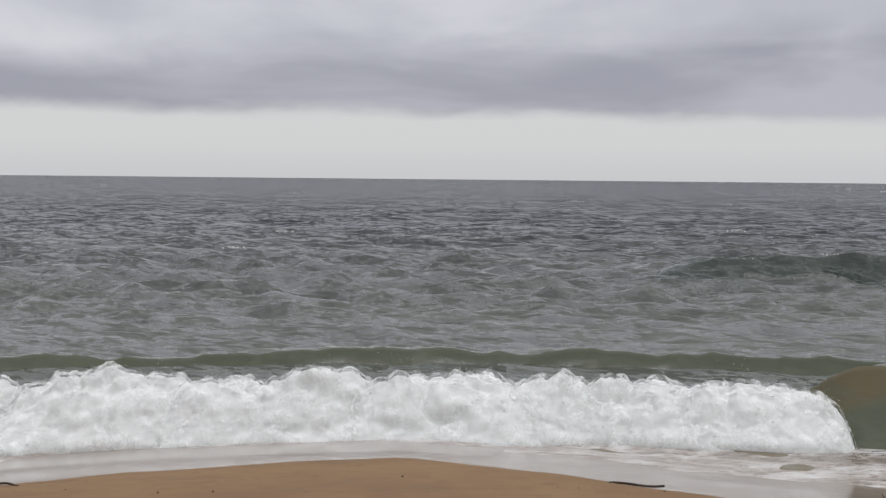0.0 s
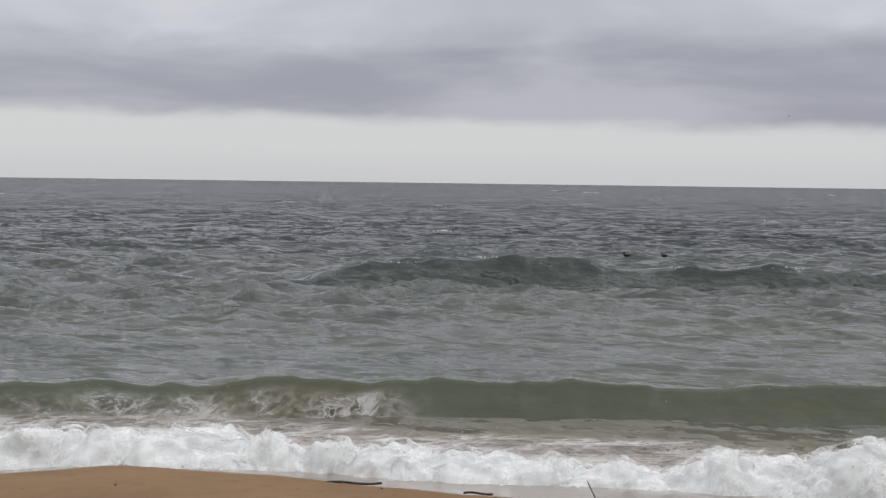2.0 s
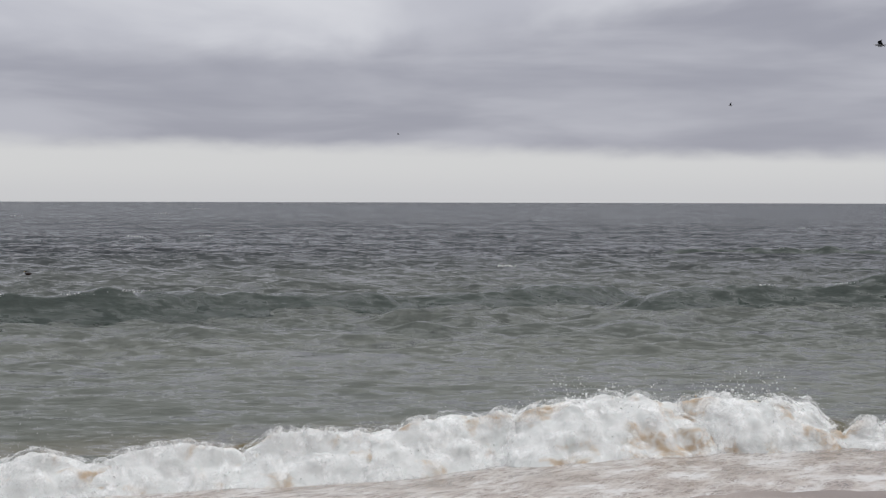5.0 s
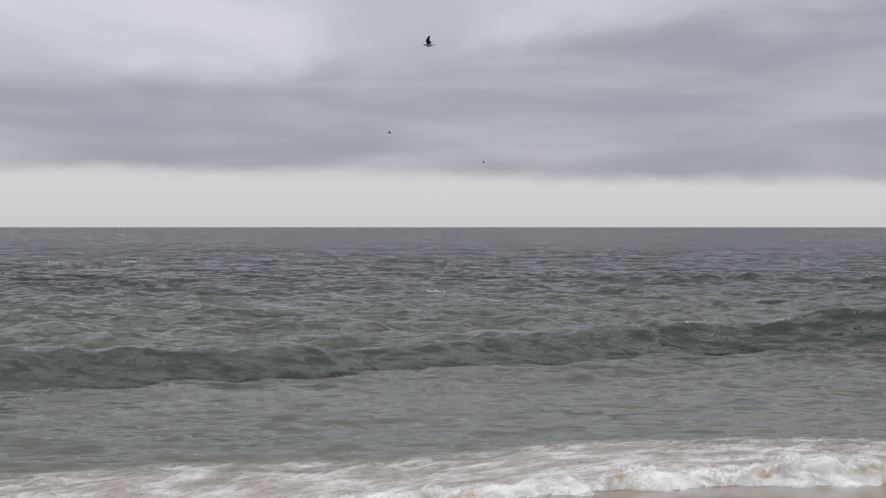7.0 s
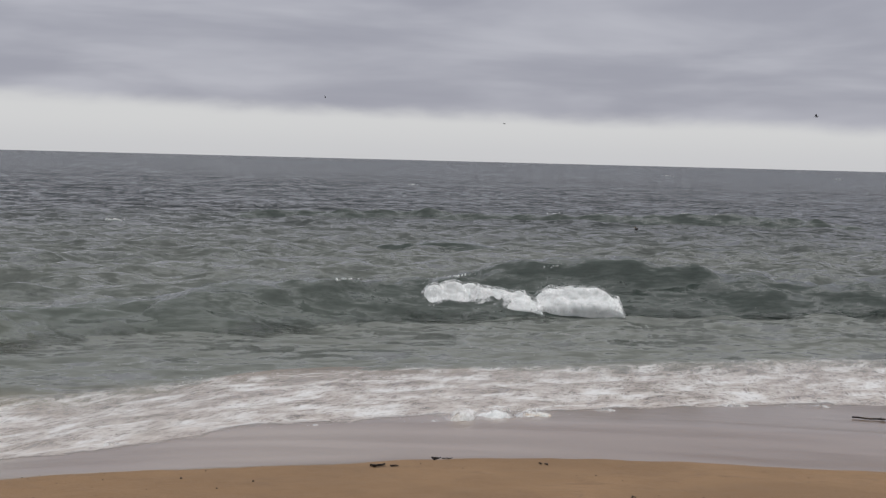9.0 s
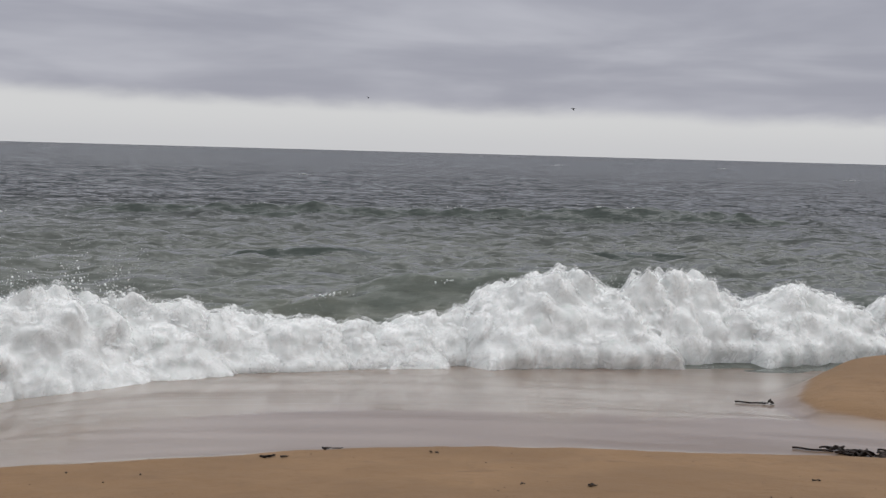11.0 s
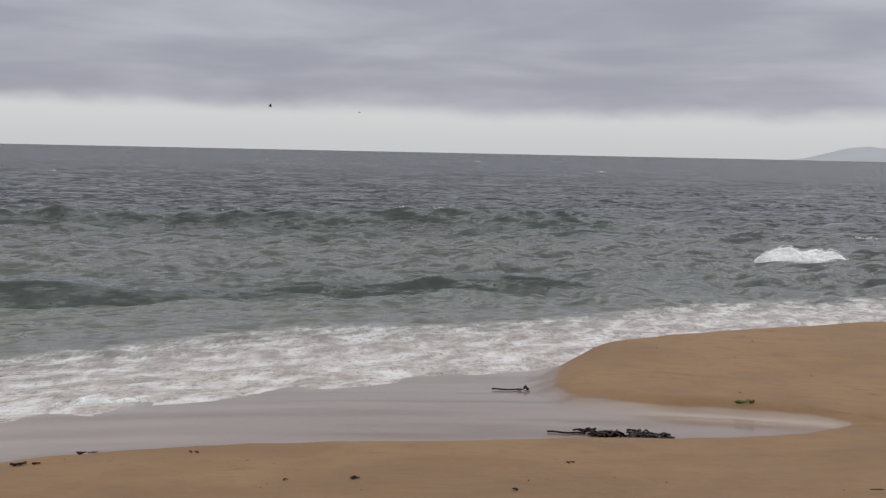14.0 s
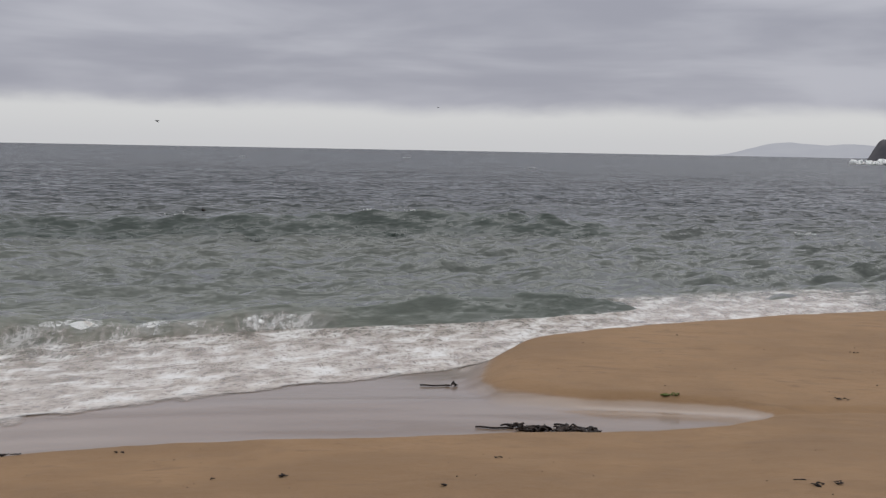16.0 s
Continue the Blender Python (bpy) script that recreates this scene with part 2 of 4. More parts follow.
def sand_material():
    m, n = material("beach_sand")
    pos = n.put("ShaderNodeNewGeometry").outputs["Position"]
    p = n.xyz(pos)
    wet = n.put("ShaderNodeAttribute", {"attribute_name": "wet"}).outputs["Fac"]
    broad = n.noise(pos, 0.55, 5.0, 0.6, 0.5)
    mid = n.noise(pos, 3.2, 5.0, 0.65, 0.4)
    grain = n.noise(pos, 120.0, 3.0, 0.7)
    reach = n.math("SQRT", n.math("ADD", n.math("MULTIPLY", p[0], p[0]), n.math("MULTIPLY", p[1], p[1])))
    lines = n.noise(n.vec(n.math("MULTIPLY", n.math("ARCTAN2", p[0], p[1]), 2.2), n.math("MULTIPLY", reach, 1.5)), 1.0, 4.0, 0.6, 0.6)
    dry = n.mix(n.ramp(broad, 0.3, 0.7), (0.170, 0.095, 0.040), (0.228, 0.132, 0.060))
    dry = n.mix(n.ramp(mid, 0.50, 0.85), dry, (0.155, 0.088, 0.040))
    dry = n.mix(n.ramp(n.noise(n.vec(n.math("MULTIPLY", n.math("ARCTAN2", p[0], p[1]), 9.0), n.math("MULTIPLY", reach, 2.6), 4.0), 1.0, 6.0, 0.7, 0.8), 0.52, 0.80, 0.0, 0.75), dry, (0.120, 0.066, 0.030))
    scuff = n.noise(n.vec(n.math("MULTIPLY", n.math("ARCTAN2", p[0], p[1]), 26.0), n.math("MULTIPLY", reach, 5.5), 9.0), 1.0, 6.0, 0.72, 1.0)
    dry = n.mix(n.ramp(n.math("ADD", scuff, n.math("MULTIPLY", n.math("SUBTRACT", broad, 0.5), 0.5)), 0.58, 0.72, 0.0, 0.6), dry, (0.105, 0.056, 0.025))
    damp = n.mix(n.ramp(lines, 0.35, 0.65), (0.132, 0.080, 0.046), (0.190, 0.121, 0.074))
    soak = n.ramp(n.math("ADD", wet, n.math("MULTIPLY", n.math("SUBTRACT", lines, 0.5), 0.35)), 0.35, 0.65)
    colour = n.mix(soak, dry, damp)
    colour = n.mix(n.ramp(grain, 0.3, 0.75, 0.0, 0.25), colour, (0.16, 0.10, 0.05))
    rough = n.ramp(soak, 0.0, 1.0, 0.85, 0.32)
    nor = n.bump(grain, n.ramp(soak, 0.0, 1.0, 0.5, 0.05), 0.004, n.bump(mid, n.ramp(soak, 0.0, 1.0, 0.7, 0.08), 0.03, n.bump(scuff, n.ramp(soak, 0.0, 1.0, 0.6, 0.0), 0.02)))
    film = n.ramp(n.math("ADD", wet, n.math("MULTIPLY", n.math("SUBTRACT", lines, 0.5), 1.1)), 0.55, 1.10, 0.0, 0.80)
    bs = n.put("ShaderNodeBsdfPrincipled", None, Base_Color=colour, Roughness=rough, Normal=nor)
    n.link(bs.inputs["Coat Weight"], film)
    bs.inputs["Coat IOR"].default_value = 1.33
    bs.inputs["Coat Roughness"].default_value = 0.10
    finish(n, bs.outputs[0])
    return m


def plain_material(name, dark, light, scale, rough, bump=0.02):
    m, n = material(name)
    own = n.put("ShaderNodeTexCoord").outputs["Object"]
    v = n.noise(own, scale, 5.0, 0.6, 0.3)
    bs = n.put("ShaderNodeBsdfPrincipled", None, Base_Color=n.mix(n.ramp(v, 0.3, 0.7), dark, light), Roughness=rough,
               Normal=n.bump(v, 0.6, bump))
    bs.inputs["Specular IOR Level"].default_value = 0.2
    finish(n, bs.outputs[0])
    return m


def painted_haze_material(name, dark, light, scale):
    """Land with the haze of distance put into its colour, which glows unlit."""
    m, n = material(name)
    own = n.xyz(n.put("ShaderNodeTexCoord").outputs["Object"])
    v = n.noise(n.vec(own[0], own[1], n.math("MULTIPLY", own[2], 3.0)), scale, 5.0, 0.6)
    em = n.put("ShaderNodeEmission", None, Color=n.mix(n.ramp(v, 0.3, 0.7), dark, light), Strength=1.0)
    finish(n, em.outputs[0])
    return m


WATER = water_material()
WAVE_BROWN = wave_material("wave_water_silty", (0.056, 0.066, 0.042), (0.105, 0.072, 0.030), 0.50, 15.5, 0.40, 0.0, 0.10)
WAVE_GREEN = wave_material("wave_water_green", (0.028, 0.039, 0.034), (0.150, 0.128, 0.085), 0.48, 20.0, 1.0, 0.8, 0.32)
VEIL = veil_material()
FOAM = foam_material("sea_foam", 0.0)
FOAM_SANDY = foam_material("sea_foam_sandy", 0.26)
FOAM_BROWN = foam_material("sea_foam_brown", 0.34)
LACE = lace_material("foam_lace", 1.7)
SAND = sand_material()
KELP = plain_material("kelp_blade", (0.010, 0.007, 0.006), (0.028, 0.017, 0.013), 14.0, 0.7)
WEED = plain_material("green_weed", (0.05, 0.08, 0.015), (0.11, 0.14, 0.03), 20.0, 0.6)
WOOD = plain_material("driftwood", (0.035, 0.024, 0.018), (0.075, 0.055, 0.040), 30.0, 0.8)
FEATHER_DARK = plain_material("feather_grey", (0.035, 0.035, 0.040), (0.075, 0.075, 0.080), 12.0, 0.8)
FEATHER_PALE = plain_material("feather_pale", (0.22, 0.22, 0.23), (0.34, 0.34, 0.35), 12.0, 0.8)
BEAK = plain_material("beak_yellow", (0.35, 0.22, 0.04), (0.45, 0.30, 0.06), 12.0, 0.5)
ROCK = plain_material("headland_rock", (0.045, 0.045, 0.055), (0.085, 0.080, 0.085), 0.05, 0.9, 0.5)
PAINTED_HAZE_LAND = painted_haze_material("land_haze_glow", (0.375, 0.385, 0.435), (0.415, 0.425, 0.465), 0.004)


# ---------------------------------------------------------------- numbers into meshes
LATTICE = np.random.RandomState(11).rand(32, 32, 32)


def vnoise(x, y, z):
    """Smooth value noise, 0 to 1, on arrays."""
    i, j, k = np.floor(x).astype(int), np.floor(y).astype(int), np.floor(z).astype(int)
    fx, fy, fz = x - i, y - j, z - k
    fx, fy, fz = (f * f * (3 - 2 * f) for f in (fx, fy, fz))
    total = 0
    for di in (0, 1):
        for dj in (0, 1):
            for dk in (0, 1):
                share = (fx if di else 1 - fx) * (fy if dj else 1 - fy) * (fz if dk else 1 - fz)
                total = total + share * LATTICE[(i + di) % 32, (j + dj) % 32, (k + dk) % 32]
    return total


def fbm(x, y, z=0.0, octaves=4, billow=False):
    x, y = np.asarray(x, float), np.asarray(y, float)
    z = np.asarray(z, float) + 0 * x
    total, size, norm = 0, 1.0, 0
    for o in range(octaves):
        v = vnoise(x * 2 ** o + 5.3 * o, y * 2 ** o + 9.1 * o, z * 2 ** o + 2.7 * o)
        v = np.abs(2 * v - 1) if billow else v
        total, norm, size = total + size * v, norm + size, size * 0.5
    return total / norm


def mesh_from(name, verts, faces, mat, smooth=True):
    me = bpy.data.meshes.new(name)
    verts, faces = np.asarray(verts, np.float32), np.asarray(faces, np.int32)
    me.vertices.add(len(verts))
    me.vertices.foreach_set("co", verts.ravel())
    k = faces.shape[1]
    me.loops.add(faces.size)
    me.loops.foreach_set("vertex_index", faces.ravel())
    me.polygons.add(len(faces))
    me.polygons.foreach_set("loop_start", np.arange(len(faces), dtype=np.int32) * k)
    me.polygons.foreach_set("use_smooth", np.full(len(faces), smooth))
    me.update(calc_edges=True)
    me.validate()
    me.materials.append(mat)
    return me


def grid_faces(rows, cols, closed=False):
    i = np.arange(rows - 1)[:, None] * cols
    j = np.arange(cols if closed else cols - 1)[None, :]
    k = (j + 1) % cols
    return np.stack([i + j, i + k, i + cols + k, i + cols + j], -1).reshape(-1, 4)


def attribute(me, name, values):
    a = me.attributes.new(name, "FLOAT", "POINT")
    a.data.foreach_set("value", np.asarray(values, np.float32).ravel())


def part(name, me, parent, label="", kind=""):
    ob = new(name, me)
    ob.parent = parent
    return tagged(ob, label, kind=kind)


def polar(a, d, z=0.0):
    return (d * math.sin(radians(a)), d * math.cos(radians(a)), z)


def step(x, a, b):
    s = np.clip((x - a) / (b - a), 0, 1)
    return s * s * (3 - 2 * s)


# ---------------------------------------------------------------- the beach
BERM_A = (-75, -45, -30, -18, -11, -6, -2, 3, 8, 13, 18, 35, 45, 57, 70, 79, 82, 84.7, 86, 87, 90, 100, 115)
BERM_D = (40, 15, 12.2, 11.4, 11.8, 12.05, 12.1, 11.7, 11.2, 10.85, 10.75, 10.66, 11.0, 11.45, 11.75, 12.2, 12.5, 12.85, 13.2, 13.6, 13.9, 14.6, 17.0)
SPIT_FAR_A = (68, 73, 76, 79, 84, 91, 100, 112, 125)
SPIT_FAR_D = (15.5, 17.6, 19.3, 20.4, 22.0, 24.6, 29.0, 45.0, 130.0)


def sand_height(a, d):
    """Sand above mean sea level at bearing a and distance d, and how wet it is."""
    x, y = d * np.sin(np.radians(a)), d * np.cos(np.radians(a))
    edge = np.interp(a, BERM_A, BERM_D) + 0.30 * (fbm(a * 0.12, 0 * a, 3.0) - 0.5)
    far = np.interp(a, SPIT_FAR_A, SPIT_FAR_D)
    out = d - edge
    dry = 0.50 + 0.9 * np.clip(-out / 11.5, 0, 1) ** 1.3 + 0.05 * (fbm(x * 0.7, y * 0.7) - 0.5) + 0.025 * (fbm(x * 3, y * 3, 2.0) - 0.5)
    face = 0.45 - 0.115 * out - 0.004 * out ** 2                       # plain beach face
    flat = 0.40 - 0.02 * np.clip(out, 0, 2.2) - 0.062 * np.clip(out - 2.2, 0, 100)   # wet flat with the run-off channel
    side = step(a, 30, 48)
    low = face * (1 - side) + flat * side
    h = dry + (low - dry) * step(out, -0.25, 0.35)
    near = np.interp(a, (73, 75, 78, 80.7, 84.7, 86, 87, 88), (15.4, 14.0, 13.9, 13.98, 13.86, 13.7, 13.5, 13.2)) + 0.12 * (fbm(a * 0.8, 0 * a, 6.0, 3) - 0.5)
    mound = step(d, near - 0.15, near + np.interp(a, (76, 79), (1.1, 0.30))) * (1 - step(d, far - 1.6, far + 0.6)) * step(a + (d - 15.5) * -0.25, 72.4, 76.2)
    mound = np.maximum(mound, step(a, 86.2, 87.4) * (1 - step(d, far - 1.6, far + 0.6)))
    top = 0.50 + 0.03 * step(d, 15, 21) + 0.04 * (fbm(x * 0.6, y * 0.6, 5.0) - 0.5) + 0.03 * (fbm(x * 2.5, y * 2.5, 8.0) - 0.5)
    h = h + (np.maximum(top, h) - h) * mound * step(out, 0.0, 0.3)
    land = np.maximum(step(a, 104, 122) * (1 - step(d, far - 1, far + 4)), 0)
    h = np.maximum(h, -3.0)
    h = h + (0.9 - h) * land
    wet = step(out, -0.05, 0.25) * (1 - mound * 1.0) * (1 - land)
    wet = np.maximum(wet, step(d, far - 0.8, far + 0.3) * step(out, 0, 1))
    return h, wet


def build_beach():
    a = np.concatenate([np.arange(-180, -30, 3.0), np.arange(-30, 100, 0.25), np.arange(100, 180, 2.0)])
    d = np.concatenate([[0.5, 2, 4, 6, 7.5, 8.5], np.arange(9, 27, 0.09), np.geomspace(27, 4500, 50)])
    A, D = np.meshgrid(a, d)
    h, wet = sand_height(A, D)
    v = np.stack([D * np.sin(np.radians(A)), D * np.cos(np.radians(A)), h], -1).reshape(-1, 3)
    me = mesh_from("beach", v, grid_faces(len(d), len(a), True), SAND)
    attribute(me, "wet", wet)
    tagged(new("ground", me), "orange-brown sandy beach, wet and shining by the sea", "beach", kind="structure")


# ---------------------------------------------------------------- the sea
def sea_height(x, y, gap):
    """Choppy swell from offshore; gap is how fine the mesh is there."""
    rs = np.random.RandomState(5)
    h = np.zeros_like(x)
    for i in range(64):
        length = 0.5 * (10 / 0.5) ** (i / 63)
        way = radians(40 + rs.normal(0, 33))
        k = 2 * math.pi / length
        amp = 0.0180 * length ** 0.5 * (0.6 + 0.8 * rs.rand()) / (1 + (length / 3.2) ** 2)
        ph = k * (x * math.sin(way) + y * math.cos(way)) + rs.rand() * 6.3
        s = 0.5 + 0.5 * np.sin(ph)
        h += amp * (2 * s ** 1.5 - 0.85) * np.clip((length / gap - 2.6) / 2.6, 0, 1)
    return h


def build_sea():
    a = np.concatenate([np.arange(-180, -32, 4.0), np.arange(-32, 102, 0.14), np.arange(102, 180, 4.0)])
    d = [3.0]
    while d[-1] < 4700:
        d.append(d[-1] + max(0.085, d[-1] * 0.0085 if d[-1] < 300 else d[-1] * 0.03))
    d = np.array(d)
    A, D = np.meshgrid(a, d)
    x, y = D * np.sin(np.radians(A)), D * np.cos(np.radians(A))
    gap = np.maximum(np.gradient(d)[:, None] + 0 * A, D * radians(0.14))
    calm = (0.10 + 0.90 * step(D, 19, 39)) * (1 - step(D, 140, 280))
    gust = 0.6 + 0.8 * fbm(x * 0.03, y * 0.03, 4.0, 3)
    h = 1.25 * sea_height(x, y, gap) * calm * gust
    v = np.stack([x, y, h], -1).reshape(-1, 3)
    me = mesh_from("sea", v, grid_faces(len(d), len(a), True), WATER)
    return tagged(new("water", me), "grey-green choppy sea with wind ripples, reaching the horizon", "sea", kind="structure")


build_beach()
SEA = build_sea()


# ---------------------------------------------------------------- waves
def swell_mesh(name, line, height, mat, seed, back=3.0, front=1.5, lean=0.0, skin=None):
    """A ridge of unbroken water along a line of (bearing, distance), seen about the origin of its first pose."""
    a = np.arange(line[0][0], line[-1][0] + 0.01, 0.2)
    d = np.interp(a, [q[0] for q in line], [q[1] for q in line])
    d = np.convolve(np.pad(d, 12, "edge"), np.ones(25) / 25, "valid") + 0.9 * (fbm(a * 0.07, 0 * a, seed) - 0.5)
    s = np.concatenate([np.linspace(-front, -0.3, 26), np.linspace(-0.25, 0.5, 16), np.linspace(0.6, back, 26)])
    A, S = np.meshgrid(a, s)
    taper = step(A, a[0], a[0] + 7) * (1 - step(A, a[-1] - 7, a[-1]))
    rise = fbm(A * 0.10, 0 * A, seed + 4.0, 4)
    rise = 0.62 + 0.62 * rise if front < 1.4 else np.clip(0.10 + 1.65 * rise, 0.35, 1.35)
    up = np.where(S < 0, np.clip(1 + S / front, 0, 1), np.clip(1 - S / back, 0, 1))
    up = np.where(S < 0, up ** 1.7, up * up * (3 - 2 * up))
    Dm = d[None, :] + S - lean * up * taper + 0.30 * (fbm(A * 0.35, S * 0.5, seed + 2.0, 3) - 0.5)
    gap = np.maximum(0.1, Dm * radians(0.2))
    chop = sea_height(Dm * np.sin(np.radians(A)), Dm * np.cos(np.radians(A)), gap) * np.clip((Dm - 12) / 22, 0.15, 1.0)
    z = height * rise * taper * up - 0.17 * (1 - up) - 0.16 * (1 - taper) + 0.11 * (fbm(A * 0.9, S * 1.2, seed, 5) - 0.5) * (0.3 + 0.7 * up) + chop * (0.25 + 0.75 * up)
    if skin:
        z = z + 0.03
    v = np.stack([Dm * np.sin(np.radians(A)), Dm * np.cos(np.radians(A)), z], -1).reshape(-1, 3)
    me = mesh_from(name, v, grid_faces(len(s), len(a)), mat)
    attribute(me, "rise", np.where(S < 0, up, up * 1.5) * taper * np.clip(rise, 0, 1))
    if skin:
        attribute(me, "front", 0.072 * step(A, skin[0], skin[0] + 4) * (1 - step(A, skin[1] - 4, skin[1])) * step(S, -front * 0.95, -front * 0.6) * (1 - step(S, skin[2] - 0.25, skin[2])))
    return me


def drops(count, spread, seed, size=(0.0015, 0.005)):
    """Little eight-sided drops at the places that spread(rs) gives."""
    rs = np.random.RandomState(seed)
    base = np.array([(1, 0, 0), (-1, 0, 0), (0, 1, 0), (0, -1, 0), (0, 0, 1), (0, 0, -1)], float)
    tri = np.array([(0, 2, 4), (2, 1, 4), (1, 3, 4), (3, 0, 4), (2, 0, 5), (1, 2, 5), (3, 1, 5), (0, 3, 5)])
    c = spread(rs, count)
    r = size[0] + (size[1] - size[0]) * rs.rand(count) ** 3
    v = (c[:, None, :] + base[None] * r[:, None, None] * (0.7 + 0.6 * rs.rand(count, 6, 1))).reshape(-1, 3)
    f = (tri[None] + 6 * np.arange(count)[:, None, None]).reshape(-1, 3)
    return v, f


PHI = (1 + 5 ** 0.5) / 2
ICO = np.array([(-1, PHI, 0), (1, PHI, 0), (-1, -PHI, 0), (1, -PHI, 0), (0, -1, PHI), (0, 1, PHI), (0, -1, -PHI), (0, 1, -PHI),
                (PHI, 0, -1), (PHI, 0, 1), (-PHI, 0, -1), (-PHI, 0, 1)], float) / 1.9
ICO_FACES = np.array([(0, 11, 5), (0, 5, 1), (0, 1, 7), (0, 7, 10), (0, 10, 11), (1, 5, 9), (5, 11, 4), (11, 10, 2), (10, 7, 6), (7, 1, 8),
                      (3, 9, 4), (3, 4, 2), (3, 2, 6), (3, 6, 8), (3, 8, 9), (4, 9, 5), (2, 4, 11), (6, 2, 10), (8, 6, 7), (9, 8, 1)])


def lumps(places, sizes, seed):
    """Uneven little clots of foam."""
    rs = np.random.RandomState(seed)
    n = len(places)
    shape = ICO[None] * (0.6 + 0.7 * rs.rand(n, 12, 1)) * (0.7 + 0.6 * rs.rand(n, 1, 3))
    v = (places[:, None, :] + shape * np.asarray(sizes)[:, None, None]).reshape(-1, 3)
    return v, (ICO_FACES[None] + 12 * np.arange(n)[:, None, None]).reshape(-1, 3)


def whitewater(length, height, seed, mat, label, group, throw=0.35, count=520, crest=1.0, froth=600):
    """One stretch of broken wave: a tumbling bank of foam with spray over it. Its front looks along -y."""
    u = np.linspace(-length / 2, length / 2, int(length / 0.030))
    t = np.linspace(0, 1, 64)
    key = (0, 0.15, 0.32, 0.48, 0.62, 0.76, 0.9, 1)
    Y = np.interp(t, key, (2.5, 1.5, 0.8, 0.25, -0.15, -0.55, -0.95, -0.75))
    Z = np.interp(t, key, (-0.9, 0.08, 0.52, 0.90, 0.93, 0.55, 0.08, -1.0))
    U, T = np.meshgrid(u, t)
    Y, Z = Y[:, None] + 0 * U, Z[:, None] + 0 * U
    end = np.clip(1 - np.abs(U / (length / 2)) ** 3.0, 0, 1) ** 0.7
    tall = (0.72 + 0.42 * fbm(U * 0.8, 0 * U, seed * 1.7, 2)) * crest
    Y = Y * height * (0.8 + 0.4 * fbm(U * 0.8, 0 * U, seed + 9.0, 2)) - 0.55 * height * (fbm(U * 0.7, 0 * U, seed + 3.0, 2) - 0.5) * (T > 0.4)
    Z = Z * height * tall
    Z = np.where(Z > 0, Z * (0.15 + 0.85 * end), Z) - 0.10 * (1 - end) - 1.1 * height * (1 - end) ** 4
    ny, nz = Y / height - 0.4, Z / height - 0.1
    ln = np.sqrt(ny ** 2 + nz ** 2) + 1e-6
    lump = fbm(U * 2.2, Y * 2.2, Z * 2.2 + seed, 3, True) - 0.35
    puff = fbm(U * 9.0, Y * 9.0, Z * 9.0 + seed, 3, True) - 0.35
    push = height * (0.46 * lump + 0.075 * puff) * (0.35 + 0.65 * np.sin(np.clip(T, 0, 1) * math.pi))
    side = height * 0.12 * (fbm(U * 4, Y * 4, Z * 4 + seed + 20, 3) - 0.5)
    v = np.stack([U + side, Y + push * ny / ln, Z + push * nz / ln], -1)
    me = mesh_from("whitewater", v.reshape(-1, 3), grid_faces(len(t), len(u))[:, ::-1], mat)
    ob = tagged(new("whitewater", me), label, "breaking wave", group)

    rs = np.random.RandomState(seed)
    pick = (rs.randint(14, 58, froth), rs.randint(2, len(u) - 2, froth))
    fine = v[pick] + rs.normal(0, 0.018, (froth, 3))
    fv, ff = lumps(fine, 0.003 + 0.008 * rs.rand(froth) ** 2, seed)
    shell = v[12:60].copy()
    gape = (0.03 + 0.06 * fbm(shell[..., 0] * 3, shell[..., 1] * 3, shell[..., 2] * 3, 3))
    shell[..., 1] -= gape * 0.5
    shell[..., 2] += gape
    part("spray_veil", mesh_from("veil", shell.reshape(-1, 3), grid_faces(48, len(u))[:, ::-1], VEIL), ob, "thin ragged veil of spray")
    part("froth", mesh_from("froth", fv, ff, mat), ob, "small bubbling heads of foam", "stuff")
    crest_u, crest_z = v[28, :, 0], v[22:40, :, 2].max(0)

    def spread(rs, n):
        i = (rs.rand(n) * (len(u) - 1)).astype(int)
        burst = np.clip(fbm(crest_u[i] * 1.8, 0 * i, seed + 40.0, 3) * 2.2 - 0.6, 0.1, 2)
        up = rs.exponential(throw * height * 0.55, n) * burst - 0.05
        return np.stack([crest_u[i] + rs.normal(0, 0.06, n), rs.normal(0.05, 0.22 * height, n), crest_z[i] + up], -1)

    dv, df = drops(count, spread, seed)
    part("spray", mesh_from("spray", dv, df, FOAM, False), ob, "fine flying drops of sea water", "stuff")
    return ob


def lace_mesh(name, line, depth, mat, seed, z_back=0.14):
    a = np.arange(line[0][0], line[-1][0] + 0.01, 0.3)
    d = np.interp(a, [q[0] for q in line], [q[1] for q in line])
    d = np.convolve(np.pad(d, 8, "edge"), np.ones(17) / 17, "valid") + 0.7 * (fbm(a * 0.15, 0 * a, seed, 4) - 0.5)
    s = np.linspace(0, 1, 60)
    A, S = np.meshgrid(a, s)
    D = d[None] + depth * S * (0.75 + 0.5 * fbm(A * 0.08, 0 * A, seed + 7.0, 3))
    z = np.maximum(sand_height(A, D)[0] + 0.006 + 0.10 * S, z_back) + 0.03 * (fbm(A * 0.6, D * 1.8, seed, 3) - 0.5) * step(S, 0, 0.2)
    v = np.stack([D * np.sin(np.radians(A)), D * np.cos(np.radians(A)), z], -1).reshape(-1, 3)
    me = mesh_from(name, v, grid_faces(len(s), len(a)), mat)
    fade = step(A, a[0], a[0] + 4) * (1 - step(A, a[-1] - 4, a[-1]))
    attribute(me, "front", (1 - S) * fade)
    return me


